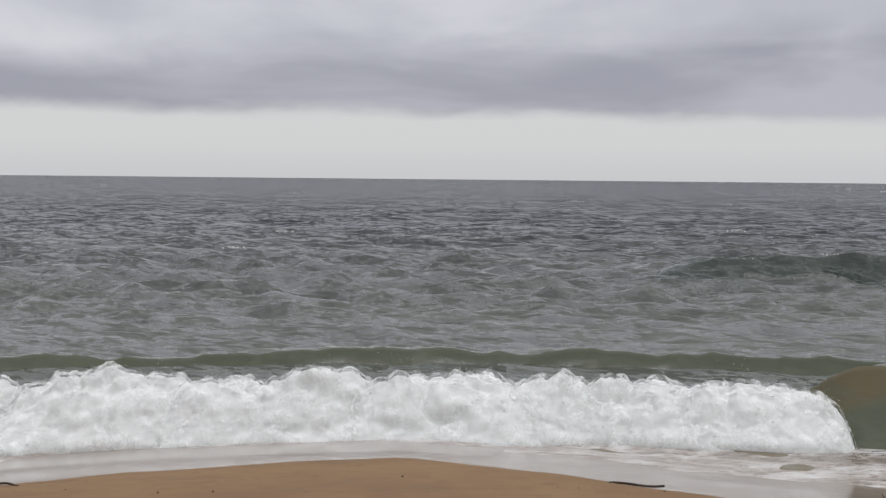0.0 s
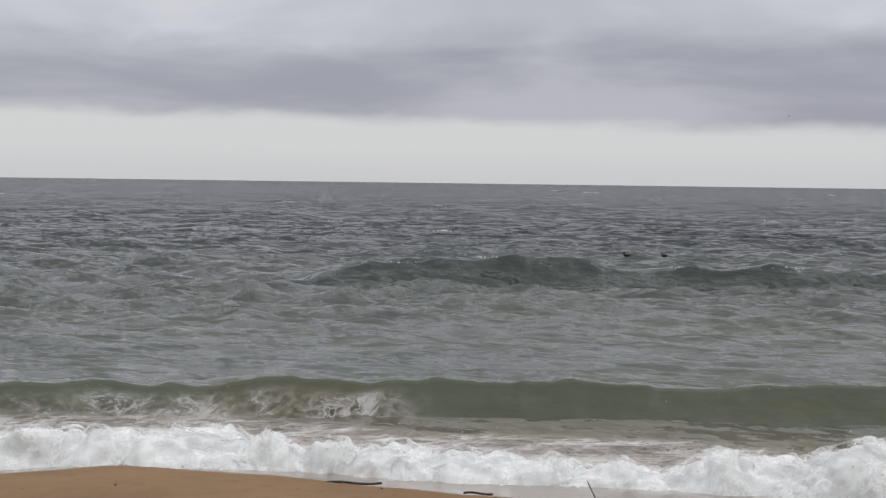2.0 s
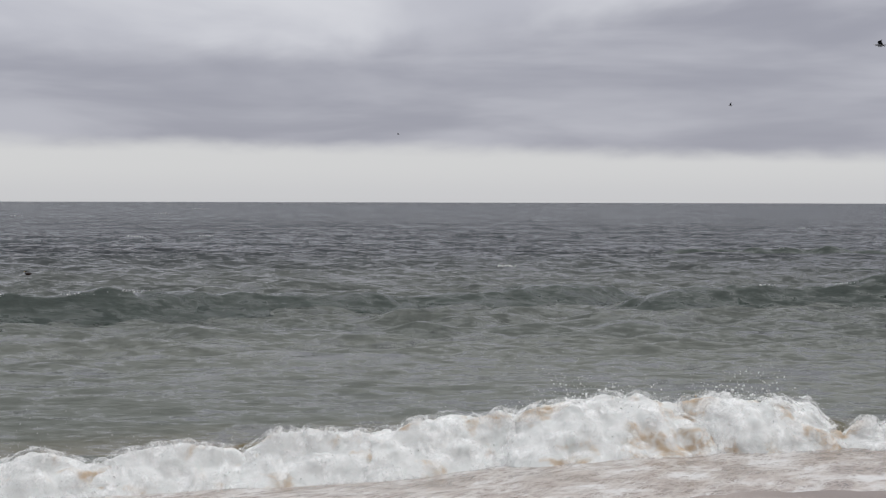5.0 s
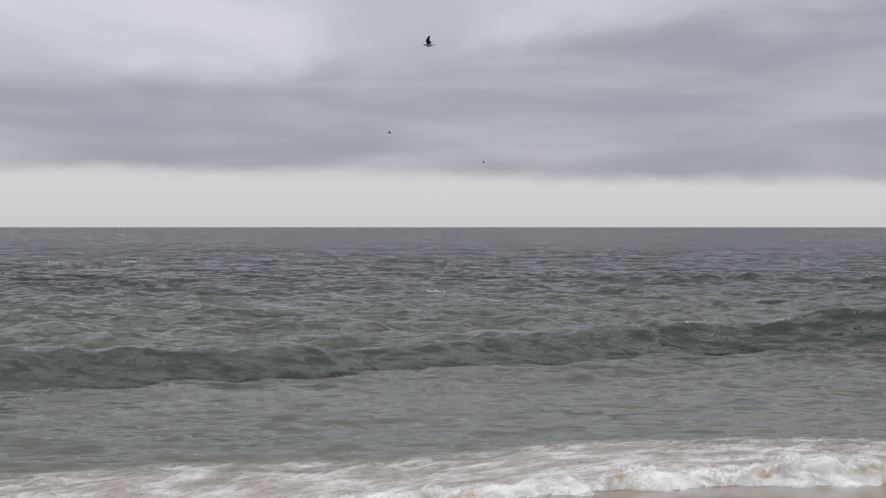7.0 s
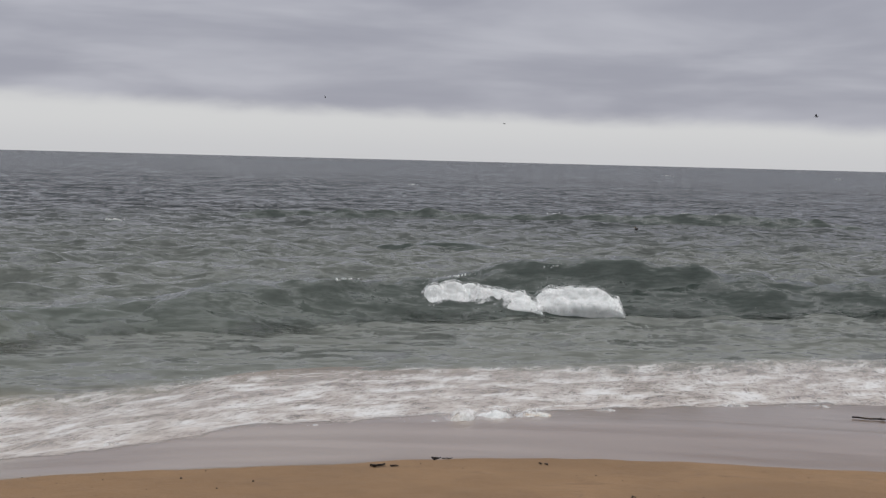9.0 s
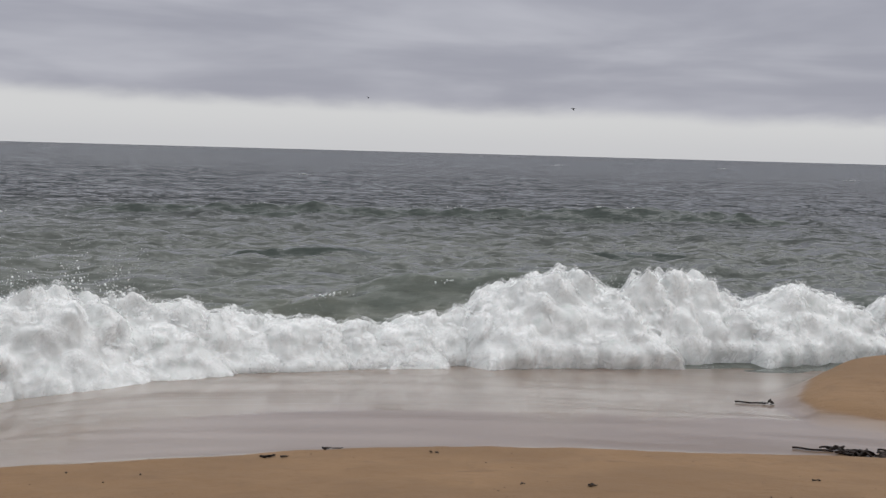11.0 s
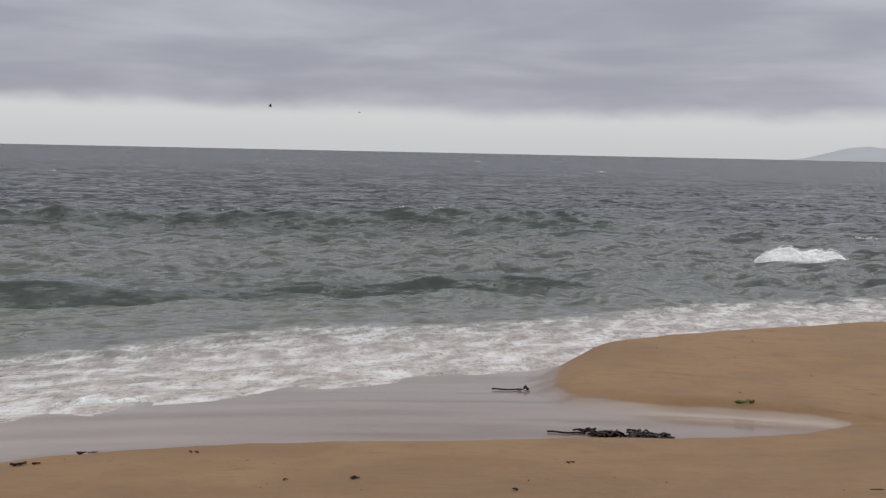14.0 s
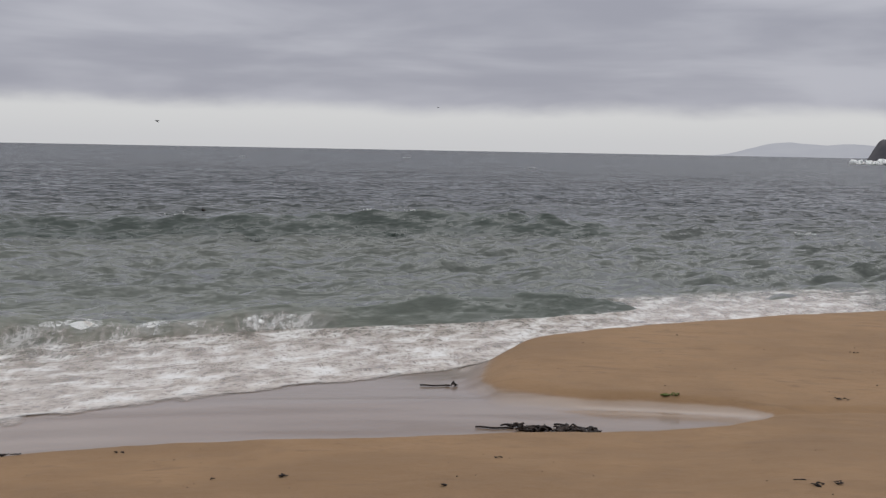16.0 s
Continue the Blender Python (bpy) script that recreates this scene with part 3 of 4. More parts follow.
# fronts of the four waves: seconds, then (bearing, distance) of the foot of the wave
FRONT_A = [(0.0, ((-20, 16.0), (-2, 15.6), (16, 16.2), (30, 16.6))), (0.5, ((-16, 15.1), (3, 14.3), (17, 15.0), (30, 15.5))),
           (1.0, ((-12, 14.7), (6, 13.9), (23, 13.9), (32, 14.3))), (1.5, ((-10, 14.0), (8, 13.0), (25, 13.3))),
           (2.0, ((-10, 13.2), (10, 12.4), (27, 12.5))), (2.6, ((-10, 12.8), (10, 12.1), (27, 12.0))), (4.5, ((-10, 13.0), (10, 12.4), (27, 12.3)))]
FRONT_B = [(3.0, ((0, 15.6), (23, 15.6), (38, 16.6), (66, 19.5))), (3.5, ((0, 15.2), (23, 14.95), (38, 15.8), (66, 18.5))),
           (4.5, ((5, 14.1), (33, 14.5), (47, 15.7), (66, 17.6))), (5.0, ((5, 13.6), (38, 13.95), (55, 15.7), (66, 17.0))),
           (5.6, ((5, 12.8), (36, 13.1), (52, 14.9), (66, 16.8))), (7.3, ((25, 12.4), (46, 13.6), (60, 15.2), (68, 16.8))),
           (8.0, ((30, 12.0), (41, 12.5), (53, 13.9), (66, 15.9))), (8.7, ((35, 12.0), (45, 12.7), (57, 14.0), (70, 16.5))),
           (10.5, ((35, 13.0), (45, 13.6), (57, 14.8), (70, 17.0)))]
FRONT_C = [(7.8, ((40, 26.0), (52, 29.0), (58, 30.2), (66, 31.5), (85, 35.0))), (8.7, ((40, 22.5), (55, 27.5), (64, 28.0), (85, 31.5))),
           (10.8, ((40, 18.0), (58, 19.0), (70, 21.3), (76, 23.7), (90, 29.0))), (11.0, ((41, 17.0), (59, 19.0), (72, 20.9), (77, 22.9), (90, 28.0))),
           (12.0, ((44, 16.0), (62, 16.5), (75, 20.0), (90, 26.0))), (12.5, ((45, 14.6), (64, 15.9), (76, 19.5), (90, 25.5))),
           (13.2, ((48, 14.1), (64, 15.5), (76, 19.2), (90, 25.2))), (14.5, ((52, 13.9), (64, 15.3), (74, 17.9), (90, 25.0))),
           (16.0, ((54, 13.4), (67, 15.5), (73, 17.6), (90, 25.0)))]
FRONT_D = [(14.0, ((45, 25.0), (60, 26.5), (80, 29.0))), (15.0, ((45, 22.5), (60, 23.5), (80, 27.0))), (16.0, ((45, 20.0), (60, 20.7), (72, 22.6)))]


def reach_of(front, bearing, t):
    ds = [np.interp(bearing, [q[0] for q in line], [q[1] for q in line]) for _, line in front]
    return float(np.interp(t, [q[0] for q in front], ds))


def facing(front, bearing, t, z):
    d = reach_of(front, bearing, t)
    p, q = (polar(b, reach_of(front, b, t)) for b in (bearing - 4, bearing + 4))
    x, y, _ = polar(bearing, d)
    z += max(0.0, float(sand_height(np.array([bearing]), np.array([d]))[0][0]))
    return pose(x, y, z, 0, 0, math.degrees(math.atan2(q[1] - p[1], q[0] - p[0])))


# (front, bearing, second at which it breaks, length, height, levels of its foot over time after breaking, foam, seed)
BREAKERS = []


def add_breakers(front, bearings, breaks, length, height, levels, mat, group, seed, crest=None, throw=0.35):
    for i, b in enumerate(bearings):
        when = float(np.interp(b, [q[0] for q in breaks], [q[1] for q in breaks]))
        h = height * (crest[i] if crest else 1.0)
        ob = whitewater(length * (0.9 + 0.2 * ((i * 7) % 5) / 4), h, seed + i * 3, mat,
                        "tumbling white foam of a breaking wave rolling in", group, throw)
        BREAKERS.append((ob, front, b, when, [(s, z * h) for s, z in levels]))


LEVELS_A = [(-0.5, -1.7), (0.0, -0.55), (0.35, -0.05), (0.8, 0.0), (1.1, -0.25), (1.5, -0.50), (1.9, -0.75), (2.6, -1.4)]
LEVELS_A0 = [(0.0, 0.0), (0.5, 0.0), (1.0, -0.20), (1.5, -0.30), (2.0, -0.42), (2.6, -0.55), (3.1, -0.95), (3.8, -1.6)]
add_breakers(FRONT_A, (-21, -14, -7, 0, 7, 12.6), ((-25, -0.5), (15, -0.5)), 2.9, 0.84, LEVELS_A0, FOAM, "first breaking wave", 3, (1.05, 1.0, 0.95, 0.9, 0.92, 0.86))
add_breakers(FRONT_A, (19.0, 26, 32), ((12, -0.1), (15, 0.0), (18, 0.15), (22, 0.40), (28, 0.85), (34, 1.2)), 2.6, 0.74, LEVELS_A, FOAM, "first breaking wave", 31, (0.85, 0.92, 0.8))
LEVELS_B = [(-0.5, -1.7), (0.0, -0.6), (0.3, -0.1), (0.7, 0.0), (1.3, -0.15), (2.0, -0.55), (2.8, -0.78), (3.8, -0.9), (4.8, -1.1), (7.0, -2.2)]
add_breakers(FRONT_B, (3, 9, 15, 21, 27, 33, 39, 45, 51, 57, 63, 68), ((0, 2.6), (14, 3.25), (23, 3.9), (33, 4.3), (48, 4.6), (56, 4.9), (68, 5.5)), 2.5, 0.66, LEVELS_B,
             FOAM_SANDY, "second breaking wave", 60, (0.8, 0.8, 0.8, 0.8, 0.85, 0.9, 0.95, 1.15, 1.2, 0.95, 0.8, 0.7), 0.5)
LEVELS_C = [(-0.5, -1.7), (0.0, -0.7), (0.3, -0.1), (1.0, 0.0), (3.0, 0.0), (4.2, -0.25), (5.0, -0.6), (6.0, -0.95), (8.0, -1.5)]
CURL_C = [(t, tuple((b, d + (0.7 if t < 8 else 0.0)) for b, d in line)) for t, line in FRONT_C]
LEVELS_C0 = [(-0.9, -2.4), (-0.4, -1.4), (-0.1, -0.2), (0.2, 0.62), (0.6, 0.48), (1.2, 0.25), (2.0, 0.05), (3.0, 0.0), (4.2, -0.25), (5.0, -0.6), (6.0, -1.0), (8.0, -2.2)]
add_breakers(CURL_C, (55.0, 57.0, 60.3), ((55, 8.35), (57, 7.80), (60, 8.20)), 1.75, 0.52, LEVELS_C0, FOAM, "third breaking wave", 120, (0.85, 0.95, 0.9), 0.7)
LEVELS_C2 = [(-0.5, -1.7), (0.0, -0.7), (0.3, -0.1), (0.8, 0.0), (1.2, 0.14), (1.55, 0.14), (1.95, -0.28), (2.4, -0.55), (2.8, -0.75), (3.2, -1.1), (3.8, -1.5), (6.0, -1.8)]
add_breakers(FRONT_C, (34, 38, 42, 46, 51, 55.5, 60, 64, 69, 74, 79, 84, 89), ((34, 10.3), (45, 10.2), (52, 10.1), (58, 9.9), (66, 9.6), (74, 9.9), (90, 10.6)), 3.0, 1.08,
             LEVELS_C2, FOAM, "third breaking wave", 150, (1.1, 1.12, 1.15, 1.05, 0.78, 0.62, 0.68, 1.1, 1.0, 0.9, 0.85, 0.84, 0.8), 0.6)
LATE_C = [(t, tuple((b, d + 1.9) for b, d in line)) for t, line in FRONT_C]
LEVELS_C3 = [(-0.6, -1.7), (0.0, -0.6), (0.5, -0.05), (1.3, 0.0), (1.9, -0.4), (2.5, -0.9), (3.2, -1.5), (6.0, -2.2)]
add_breakers(LATE_C, (41, 47, 53, 59, 65, 71, 77, 83), ((40, 10.9), (60, 11.1), (85, 11.4)), 3.0, 0.80, LEVELS_C3, FOAM_BROWN, "third breaking wave", 220, (1.1, 1.0, 1.15, 1.2, 1.2, 1.05, 1.0, 0.9), 0.5)

SWELLS = []


def add_swell(mesh, label, rows, flecks=0):
    ob = tagged(new("wave", mesh), label, "wave", "swells running in")
    if flecks:
        co = np.empty(len(mesh.vertices) * 3, np.float32)
        mesh.vertices.foreach_get("co", co)
        ridge = co.reshape(68, -1, 3)[31]
        rs = np.random.RandomState(len(SWELLS) + 50)
        high = np.argsort(ridge[:, 2])[-len(ridge) // 3:]
        at = np.concatenate([np.repeat(ridge[rs.choice(high)][None], 26, 0) for _ in range(flecks)]) + rs.normal(0, 1, (26 * flecks, 3)) * (0.22, 0.10, 0.012)
        v, f = lumps(at.astype(float), 0.006 + 0.020 * rs.rand(len(at)) ** 2, 60)
        part("crest_foam", mesh_from("crest", v, f, FOAM), ob, "small white flecks of foam on the crest", "stuff")
    SWELLS.append((ob, rows))


add_swell(swell_mesh("wave", ((11, 16.9), (18, 16.7), (26, 16.8), (44, 18.2)), 0.98, WAVE_BROWN, 21.0, 2.6, 1.3, 0.15),
          "steep brown wave about to fall onto the sand",
          [(0.0, 22, 0.0, 0.0), (0.5, 22, -0.9, -0.26), (0.9, 22, -1.6, -0.5), (1.3, 22, -2.2, -0.8), (2.0, 22, -2.6, -1.0), (16.0, 22, -2.6, -1.2)])
# rows: seconds, bearing it runs in from, metres still to go, level
add_swell(swell_mesh("wave", ((-50, 16.5), (-24, 15.6), (5, 15.3), (23, 15.0), (38, 15.8), (60, 18.5)), 0.54, WAVE_BROWN, 1.0, 3.2, 1.25, 0.12),
          "green-brown wave rearing up over the sandy shallows",
          [(0.0, 12, 7.2, -0.30), (1.5, 14, 3.6, -0.16), (2.5, 17, 2.0, -0.06), (3.2, 20, 0.7, 0.0), (4.0, 22, 0.15, 0.0), (5.0, 24, -0.7, -0.16), (6.0, 26, -1.4, -0.5), (7.5, 26, -1.8, -1.0), (16.0, 26, -1.8, -1.2)])
add_swell(swell_mesh("wave", ((-16, 26.0), (4, 24.0), (20, 23.6), (34, 25.0), (44, 27.0), (54, 30.0)), 0.74, WAVE_GREEN, 5.0, 4.5, 2.4, 0.15),
          "dark green swell steepening before it breaks",
          [(0.0, 35, 22.0, -0.20), (1.5, 35, 18.5, -0.14), (3.5, 35, 15.2, -0.12), (5.0, 35, 12.3, -0.08), (7.3, 36, 2.2, -0.04), (8.0, 37, 0.0, 0.0), (8.7, 37, -2.0, 0.0), (10.0, 38, -5.0, -0.02), (10.8, 39, -7.0, -0.12), (11.6, 39, -8.5, -0.6), (13.0, 39, -9.5, -1.2), (16.0, 39, -9.5, -1.3)], 5)
add_swell(swell_mesh("wave", ((40, 27.0), (46, 28.0), (53, 30.2), (65, 33.2), (90, 40.0)), 0.82, WAVE_GREEN, 6.5, 4.5, 2.2, 0.15),
          "dark green swell with a curling crest",
          [(0.0, 52, 26.0, -0.24), (1.5, 52, 21.5, -0.20), (3.5, 52, 16.0, -0.16), (5.0, 52, 10.5, -0.10), (7.3, 54, 2.6, -0.02), (8.0, 56, 0.0, 0.0), (8.7, 57, -3.2, 0.0), (10.0, 58, -7.6, 0.10), (10.8, 58, -9.8, 0.10), (11.1, 58, -10.6, -0.05), (11.4, 58, -11.4, -0.6), (13.0, 58, -14.5, -1.2), (16.0, 58, -14.5, -1.3)], 5)
add_swell(swell_mesh("wave", ((38, 20.0), (50, 20.6), (60, 21.0), (72, 22.8), (84, 26.0)), 0.52, WAVE_GREEN, 9.0, 3.5, 1.6, 0.1),
          "green swell coming in behind the foam",
          [(0.0, 58, 60.0, -0.5), (9.0, 58, 26.0, -0.40), (12.5, 58, 12.0, -0.28), (14.5, 58, 4.5, -0.10), (15.4, 60, 1.8, 0.0), (16.0, 60, 0.0, 0.04)])
add_swell(swell_mesh("wave", ((36, 44.0), (55, 46.0), (66, 46.5), (84, 52.0)), 0.60, WAVE_GREEN, 13.0, 5.0, 3.0, 0.1),
          "far dark swell with a ragged crest",
          [(0.0, 55, 52.0, -0.45), (8.0, 55, 27.0, -0.35), (12.5, 55, 11.0, -0.18), (14.5, 55, 5.0, -0.1), (16.0, 55, 0.0, -0.04)], 4)
LACES = []


def add_lace(mesh, label, rows):
    ob = tagged(new("foam_patch", mesh), label, "sea foam", "foam left on the water", "stuff")
    LACES.append((ob, rows))


add_lace(swell_mesh("web", ((-50, 16.5), (-24, 15.6), (5, 15.3), (23, 15.0), (38, 15.8), (60, 18.5)), 0.62, LACE, 1.0, 3.2, 1.25, 0.12, (-16, 12, -0.1)), "thin web of foam on the face of a wave",
         [(0.0, 12, 7.2, -0.36), (0.6, 12.5, 5.9, -0.28), (1.5, 14, 3.6, -0.16), (2.5, 17, 2.0, -0.06), (3.2, 20, 0.7, -0.1), (4.0, 22, 0.15, -0.5), (5.0, 24, -0.7, -1.0), (16.0, 26, -1.8, -1.4)])
add_lace(swell_mesh("web", ((38, 20.0), (50, 20.6), (60, 21.0), (72, 22.8), (84, 26.0)), 0.52, LACE, 9.0, 3.5, 1.6, 0.1, (46, 70, -0.05)), "thin web of foam on the face of a wave",
         [(0.0, 58, 60.0, -0.9), (9.0, 58, 26.0, -0.80), (12.5, 58, 12.0, -0.6), (14.5, 58, 4.5, -0.25), (15.4, 60, 1.8, -0.05), (16.0, 60, 0.0, 0.04)])
add_lace(lace_mesh("foam", ((-24, 12.7), (0, 12.2), (8, 11.7), (18, 11.2), (30, 11.1), (40, 11.2), (52, 12.0), (60, 12.8)), 4.4, LACE, 2.0), "torn white foam washing up the sand",
         [(0.0, 8, 0.7, -0.13), (1.2, 8, 0.9, -0.15), (2.2, 8, 0.1, -0.03), (3.0, 10, 0.0, -0.001), (4.3, 10, 0.0, -0.004), (5.0, 10, 0.0, -0.014), (6.0, 10, 0.0, -0.45), (16.0, 12, 1.2, -0.5)])
add_lace(lace_mesh("foam", ((10, 12.3), (30, 12.1), (41, 12.4), (53, 13.6), (66, 15.6), (76, 18.0)), 4.8, LACE, 4.0), "lacy foam spread over sandy shallows",
         [(0.0, 46, 4.0, -0.6), (5.0, 46, 2.6, -0.35), (6.4, 46, 1.2, -0.08), (7.5, 46, 0.0, -0.012), (8.4, 46, 0.0, -0.001), (9.4, 46, 0.0, -0.02), (10.6, 46, 1.0, -0.2), (12.0, 46, 1.4, -0.6), (16.0, 46, 1.4, -0.6)])
add_lace(lace_mesh("foam", ((36, 11.9), (52, 12.6), (60.5, 13.7), (67, 15.3), (71, 16.5), (74, 17.6), (80, 20.5), (92, 25.2)), 7.2, LACE, 6.0), "lacy white foam sliding back off the sand",
         [(0.0, 62, 0.0, -0.7), (10.6, 62, 0.0, -0.4), (12.0, 62, 0.0, -0.06), (13.0, 62, 0.0, -0.016), (14.5, 62, 0.0, -0.013), (16.0, 62, 0.0, -0.001)])


# ---------------------------------------------------------------- far land
def build_headlands():
    a = np.arange(83.3, 130, 0.2)
    dist = 4200.0
    up = 46 * step(a, 83.3, 87) * (0.40 + 0.8 * fbm(a * 0.35, 0 * a, 2.0, 5))
    rows = []
    for z, push in ((-3, 0), (0.5, 40), (1.0, 160), (0.9, 300), (-1, 320)):
        d = dist + push
        rows.append(np.stack([d * np.sin(np.radians(a)), d * np.cos(np.radians(a)), np.where(z <= 0, z + 0 * a, z * up)], -1))
    # the haze over this land is pale self-lit colour; no air is modelled
    me = mesh_from("land", np.concatenate(rows), grid_faces(5, len(a)), PAINTED_HAZE_LAND)
    tagged(new("backdrop", me), "low blue-grey land across the bay, its haze painted in and glowing", "land", kind="structure")
    a = np.arange(89.6, 118, 0.08)
    up = 15 * step(a, 89.6, 90.5) * (0.6 + 0.5 * fbm(a * 1.2, 0 * a, 7.0, 5)) + 18 * step(a, 91, 100)
    rows = []
    for z, push in ((-3, -6), (0.25, 0), (0.62, 5), (0.9, 12), (1.0, 30), (0.95, 120), (-1, 150)):
        d = 640 + push + 8 * fbm(a * 2.0, 0 * a + push, 3.0, 4)
        rows.append(np.stack([d * np.sin(np.radians(a)), d * np.cos(np.radians(a)), np.where(z <= 0, z + 0 * a, z * up)], -1))
    me = mesh_from("headland", np.concatenate(rows), grid_faces(7, len(a)), ROCK)
    land = tagged(new("headland", me), "dark rocky headland ending in the sea", "headland", kind="structure")
    rs = np.random.RandomState(31)
    b = np.radians(rs.uniform(89.2, 94.0, 160))
    d = 560 + 40 * rs.rand(160)
    v, f = lumps(np.stack([d * np.sin(b), d * np.cos(b), 0.2 + 1.3 * rs.rand(160) ** 2], -1), 0.5 + 1.1 * rs.rand(160) ** 2, 32)
    part("surf", mesh_from("surf", v, f, FOAM), land, "white surf at the foot of the rocks", "stuff")


build_headlands()


# ---------------------------------------------------------------- splashes
SPLASHES = []


def splash(bearing, distance, width, height, rows, mat, seed):
    """Water thrown up where the wave falls: leaning jets of clots that thin out into drops."""
    rs = np.random.RandomState(seed)
    places, sizes, thin = [], [], []
    for j in range(int(width * 38)):
        x0 = rs.normal(0, width * 0.30)
        tall = height * (0.35 + 0.65 * rs.rand()) * math.exp(-(x0 / (0.55 * width)) ** 2)
        lean, out = rs.normal(0, 0.22) + 0.25 * x0 / width, rs.normal(-0.05, 0.20)
        for k in range(52):
            q = rs.rand() ** 0.8
            spot = (x0 + lean * tall * q + rs.normal(0, 0.05 + 0.05 * q), out * tall * q + rs.normal(0, 0.08), tall * q * (1.25 - 0.25 * q))
            if rs.rand() < 0.8 - 0.45 * q:
                places.append(spot)
                sizes.append((0.044 * (1 - q) ** 1.5 + 0.0025) * (0.35 + 0.9 * rs.rand()))
            else:
                thin.append(spot)
    fv, ff = lumps(np.array(places), sizes, seed)
    ob = tagged(new("splash"), "white water thrown up by a breaking wave", "splash", "splashes")
    part("foam_clot", mesh_from("clot", fv, ff, mat), ob, "torn clots of white water", "stuff")
    far = np.array(thin)
    dv, df = drops(len(far), lambda r, n: far + r.normal(0, 0.05, (n, 3)), seed, (0.0015, 0.005))
    part("spray", mesh_from("spray", dv, df, FOAM, False), ob, "fine flying drops of sea water", "stuff")
    SPLASHES.append((ob, bearing, distance, rows))


# seconds, metres towards the shore, level
splash(22.3, 14.6, 1.5, 1.1, [(0.0, 0.0, -1.4), (0.4, 0.1, -0.5), (0.8, 0.3, 0.12), (1.2, 0.6, 0.05), (1.6, 1.55, -0.45), (2.2, 1.2, -1.3), (16.0, 1.2, -1.5)], FOAM, 401)
splash(44.5, 15.2, 1.8, 1.0, [(0.0, 0.0, -2.2), (4.3, 0.0, -1.0), (4.7, 0.1, 0.12), (5.0, 0.2, 0.25), (5.3, 0.4, 0.08), (5.9, 0.7, -0.7), (6.6, 0.7, -2.2), (16.0, 0.7, -2.2)], FOAM, 402)
splash(51.0, 15.8, 1.5, 1.1, [(0.0, 0.0, -2.2), (4.5, 0.0, -1.0), (4.9, 0.1, 0.20), (5.2, 0.2, 0.22), (5.5, 0.4, 0.0), (6.1, 0.7, -0.8), (6.6, 0.7, -2.2), (16.0, 0.7, -2.2)], FOAM, 403)
splash(43.5, 17.6, 2.4, 1.75, [(0.0, 0.0, -2.2), (10.5, 0.0, -0.7), (11.0, 0.0, 0.25), (11.3, 0.2, 0.50), (11.7, 0.5, 0.35), (12.2, 0.9, -0.4), (12.9, 1.3, -2.2), (16.0, 1.3, -2.2)], FOAM, 404)
splash(66.0, 20.6, 1.6, 1.0, [(0.0, 0.0, -2.2), (10.5, 0.0, -0.9), (10.9, 0.0, 0.25), (11.2, 0.2, 0.42), (11.6, 0.6, 0.38), (12.1, 1.2, -0.4), (12.9, 1.5, -2.2), (16.0, 1.5, -2.2)], FOAM, 405)
splash(56.2, 18.4, 1.4, 1.1, [(0.0, 0.0, -2.2), (10.9, 0.0, -0.9), (11.3, 0.1, 0.2), (11.6, 0.3, 0.35), (11.9, 0.6, 0.0), (12.5, 1.0, -0.9), (13.0, 1.0, -2.2), (16.0, 1.0, -2.2)], FOAM, 407)
splash(61.5, 17.6, 1.5, 1.2, [(0.0, 0.0, -2.2), (11.7, 0.0, -0.8), (12.2, 0.3, 0.20), (12.5, 0.5, 0.25), (12.9, 0.7, 0.0), (13.5, 0.9, -0.9), (14.2, 0.9, -2.2), (16.0, 0.9, -2.2)], FOAM, 406)

# ---------------------------------------------------------------- whitecaps
CAPS = whitewater(3.0, 0.50, 700, FOAM, "small white crest spilling on a swell", "whitecaps", 0.3, 300)
CAP_ROWS = [(0.0, 70.0, 60.0, -1.2), (11.6, 75.5, 45.0, -0.9), (12.5, 78.0, 43.0, -0.36), (13.5, 82.3, 43.5, -0.22), (14.0, 84.4, 42.0, -0.08), (14.5, 86.3, 40.5, 0.05), (15.0, 89.0, 38.5, 0.0), (16.0, 93.0, 35.0, -0.4)]
CURL = [whitewater(1.7, 0.30, 720 + i * 5, FOAM_SANDY, "sandy foam starting to spill down a wave", "fourth wave", 0.3, 150, froth=500) for i in range(3)]
CURL_AT = (57.5, 61.5, 65.5)


def build_flecks():
    """Short bright crests far out, carried by the sea."""
    rs = np.random.RandomState(77)
    n = 26
    d = 45 * (900 / 45) ** rs.rand(n)
    a = np.radians(-28 + 126 * rs.rand(n))
    places, sizes = [], []
    for i in range(n):
        for k in range(26):
            b = a[i] + rs.normal(0, 0.16) / d[i] * (1 + d[i] / 160)
            places.append((d[i] * math.sin(b), d[i] * math.cos(b), 0.13 + abs(rs.normal(0, 0.03)) + 0.0003 * d[i]))
            sizes.append((0.02 + 0.03 * rs.rand() ** 2) * (1 + d[i] / 260))
    v, f = lumps(np.array(places), sizes, 78)
    part("whitecap", mesh_from("whitecap", v, f, FOAM), SEA, "tiny white wave crests far out", "stuff")


build_flecks()


# ---------------------------------------------------------------- stranded weed and sticks
def ground_at(a, d):
    x, y, _ = polar(a, d)
    return x, y, float(sand_height(np.array([a]), np.array([d]))[0][0])


def settle(a, d, level=0.47):
    """Slides a place noted on flat sand at that level along its line to the eye, onto the real slope."""
    slope = (EYE - level) / d
    for _ in range(20):
        d = 0.5 * d + 0.5 * (EYE - ground_at(a, d)[2]) / slope
    return d


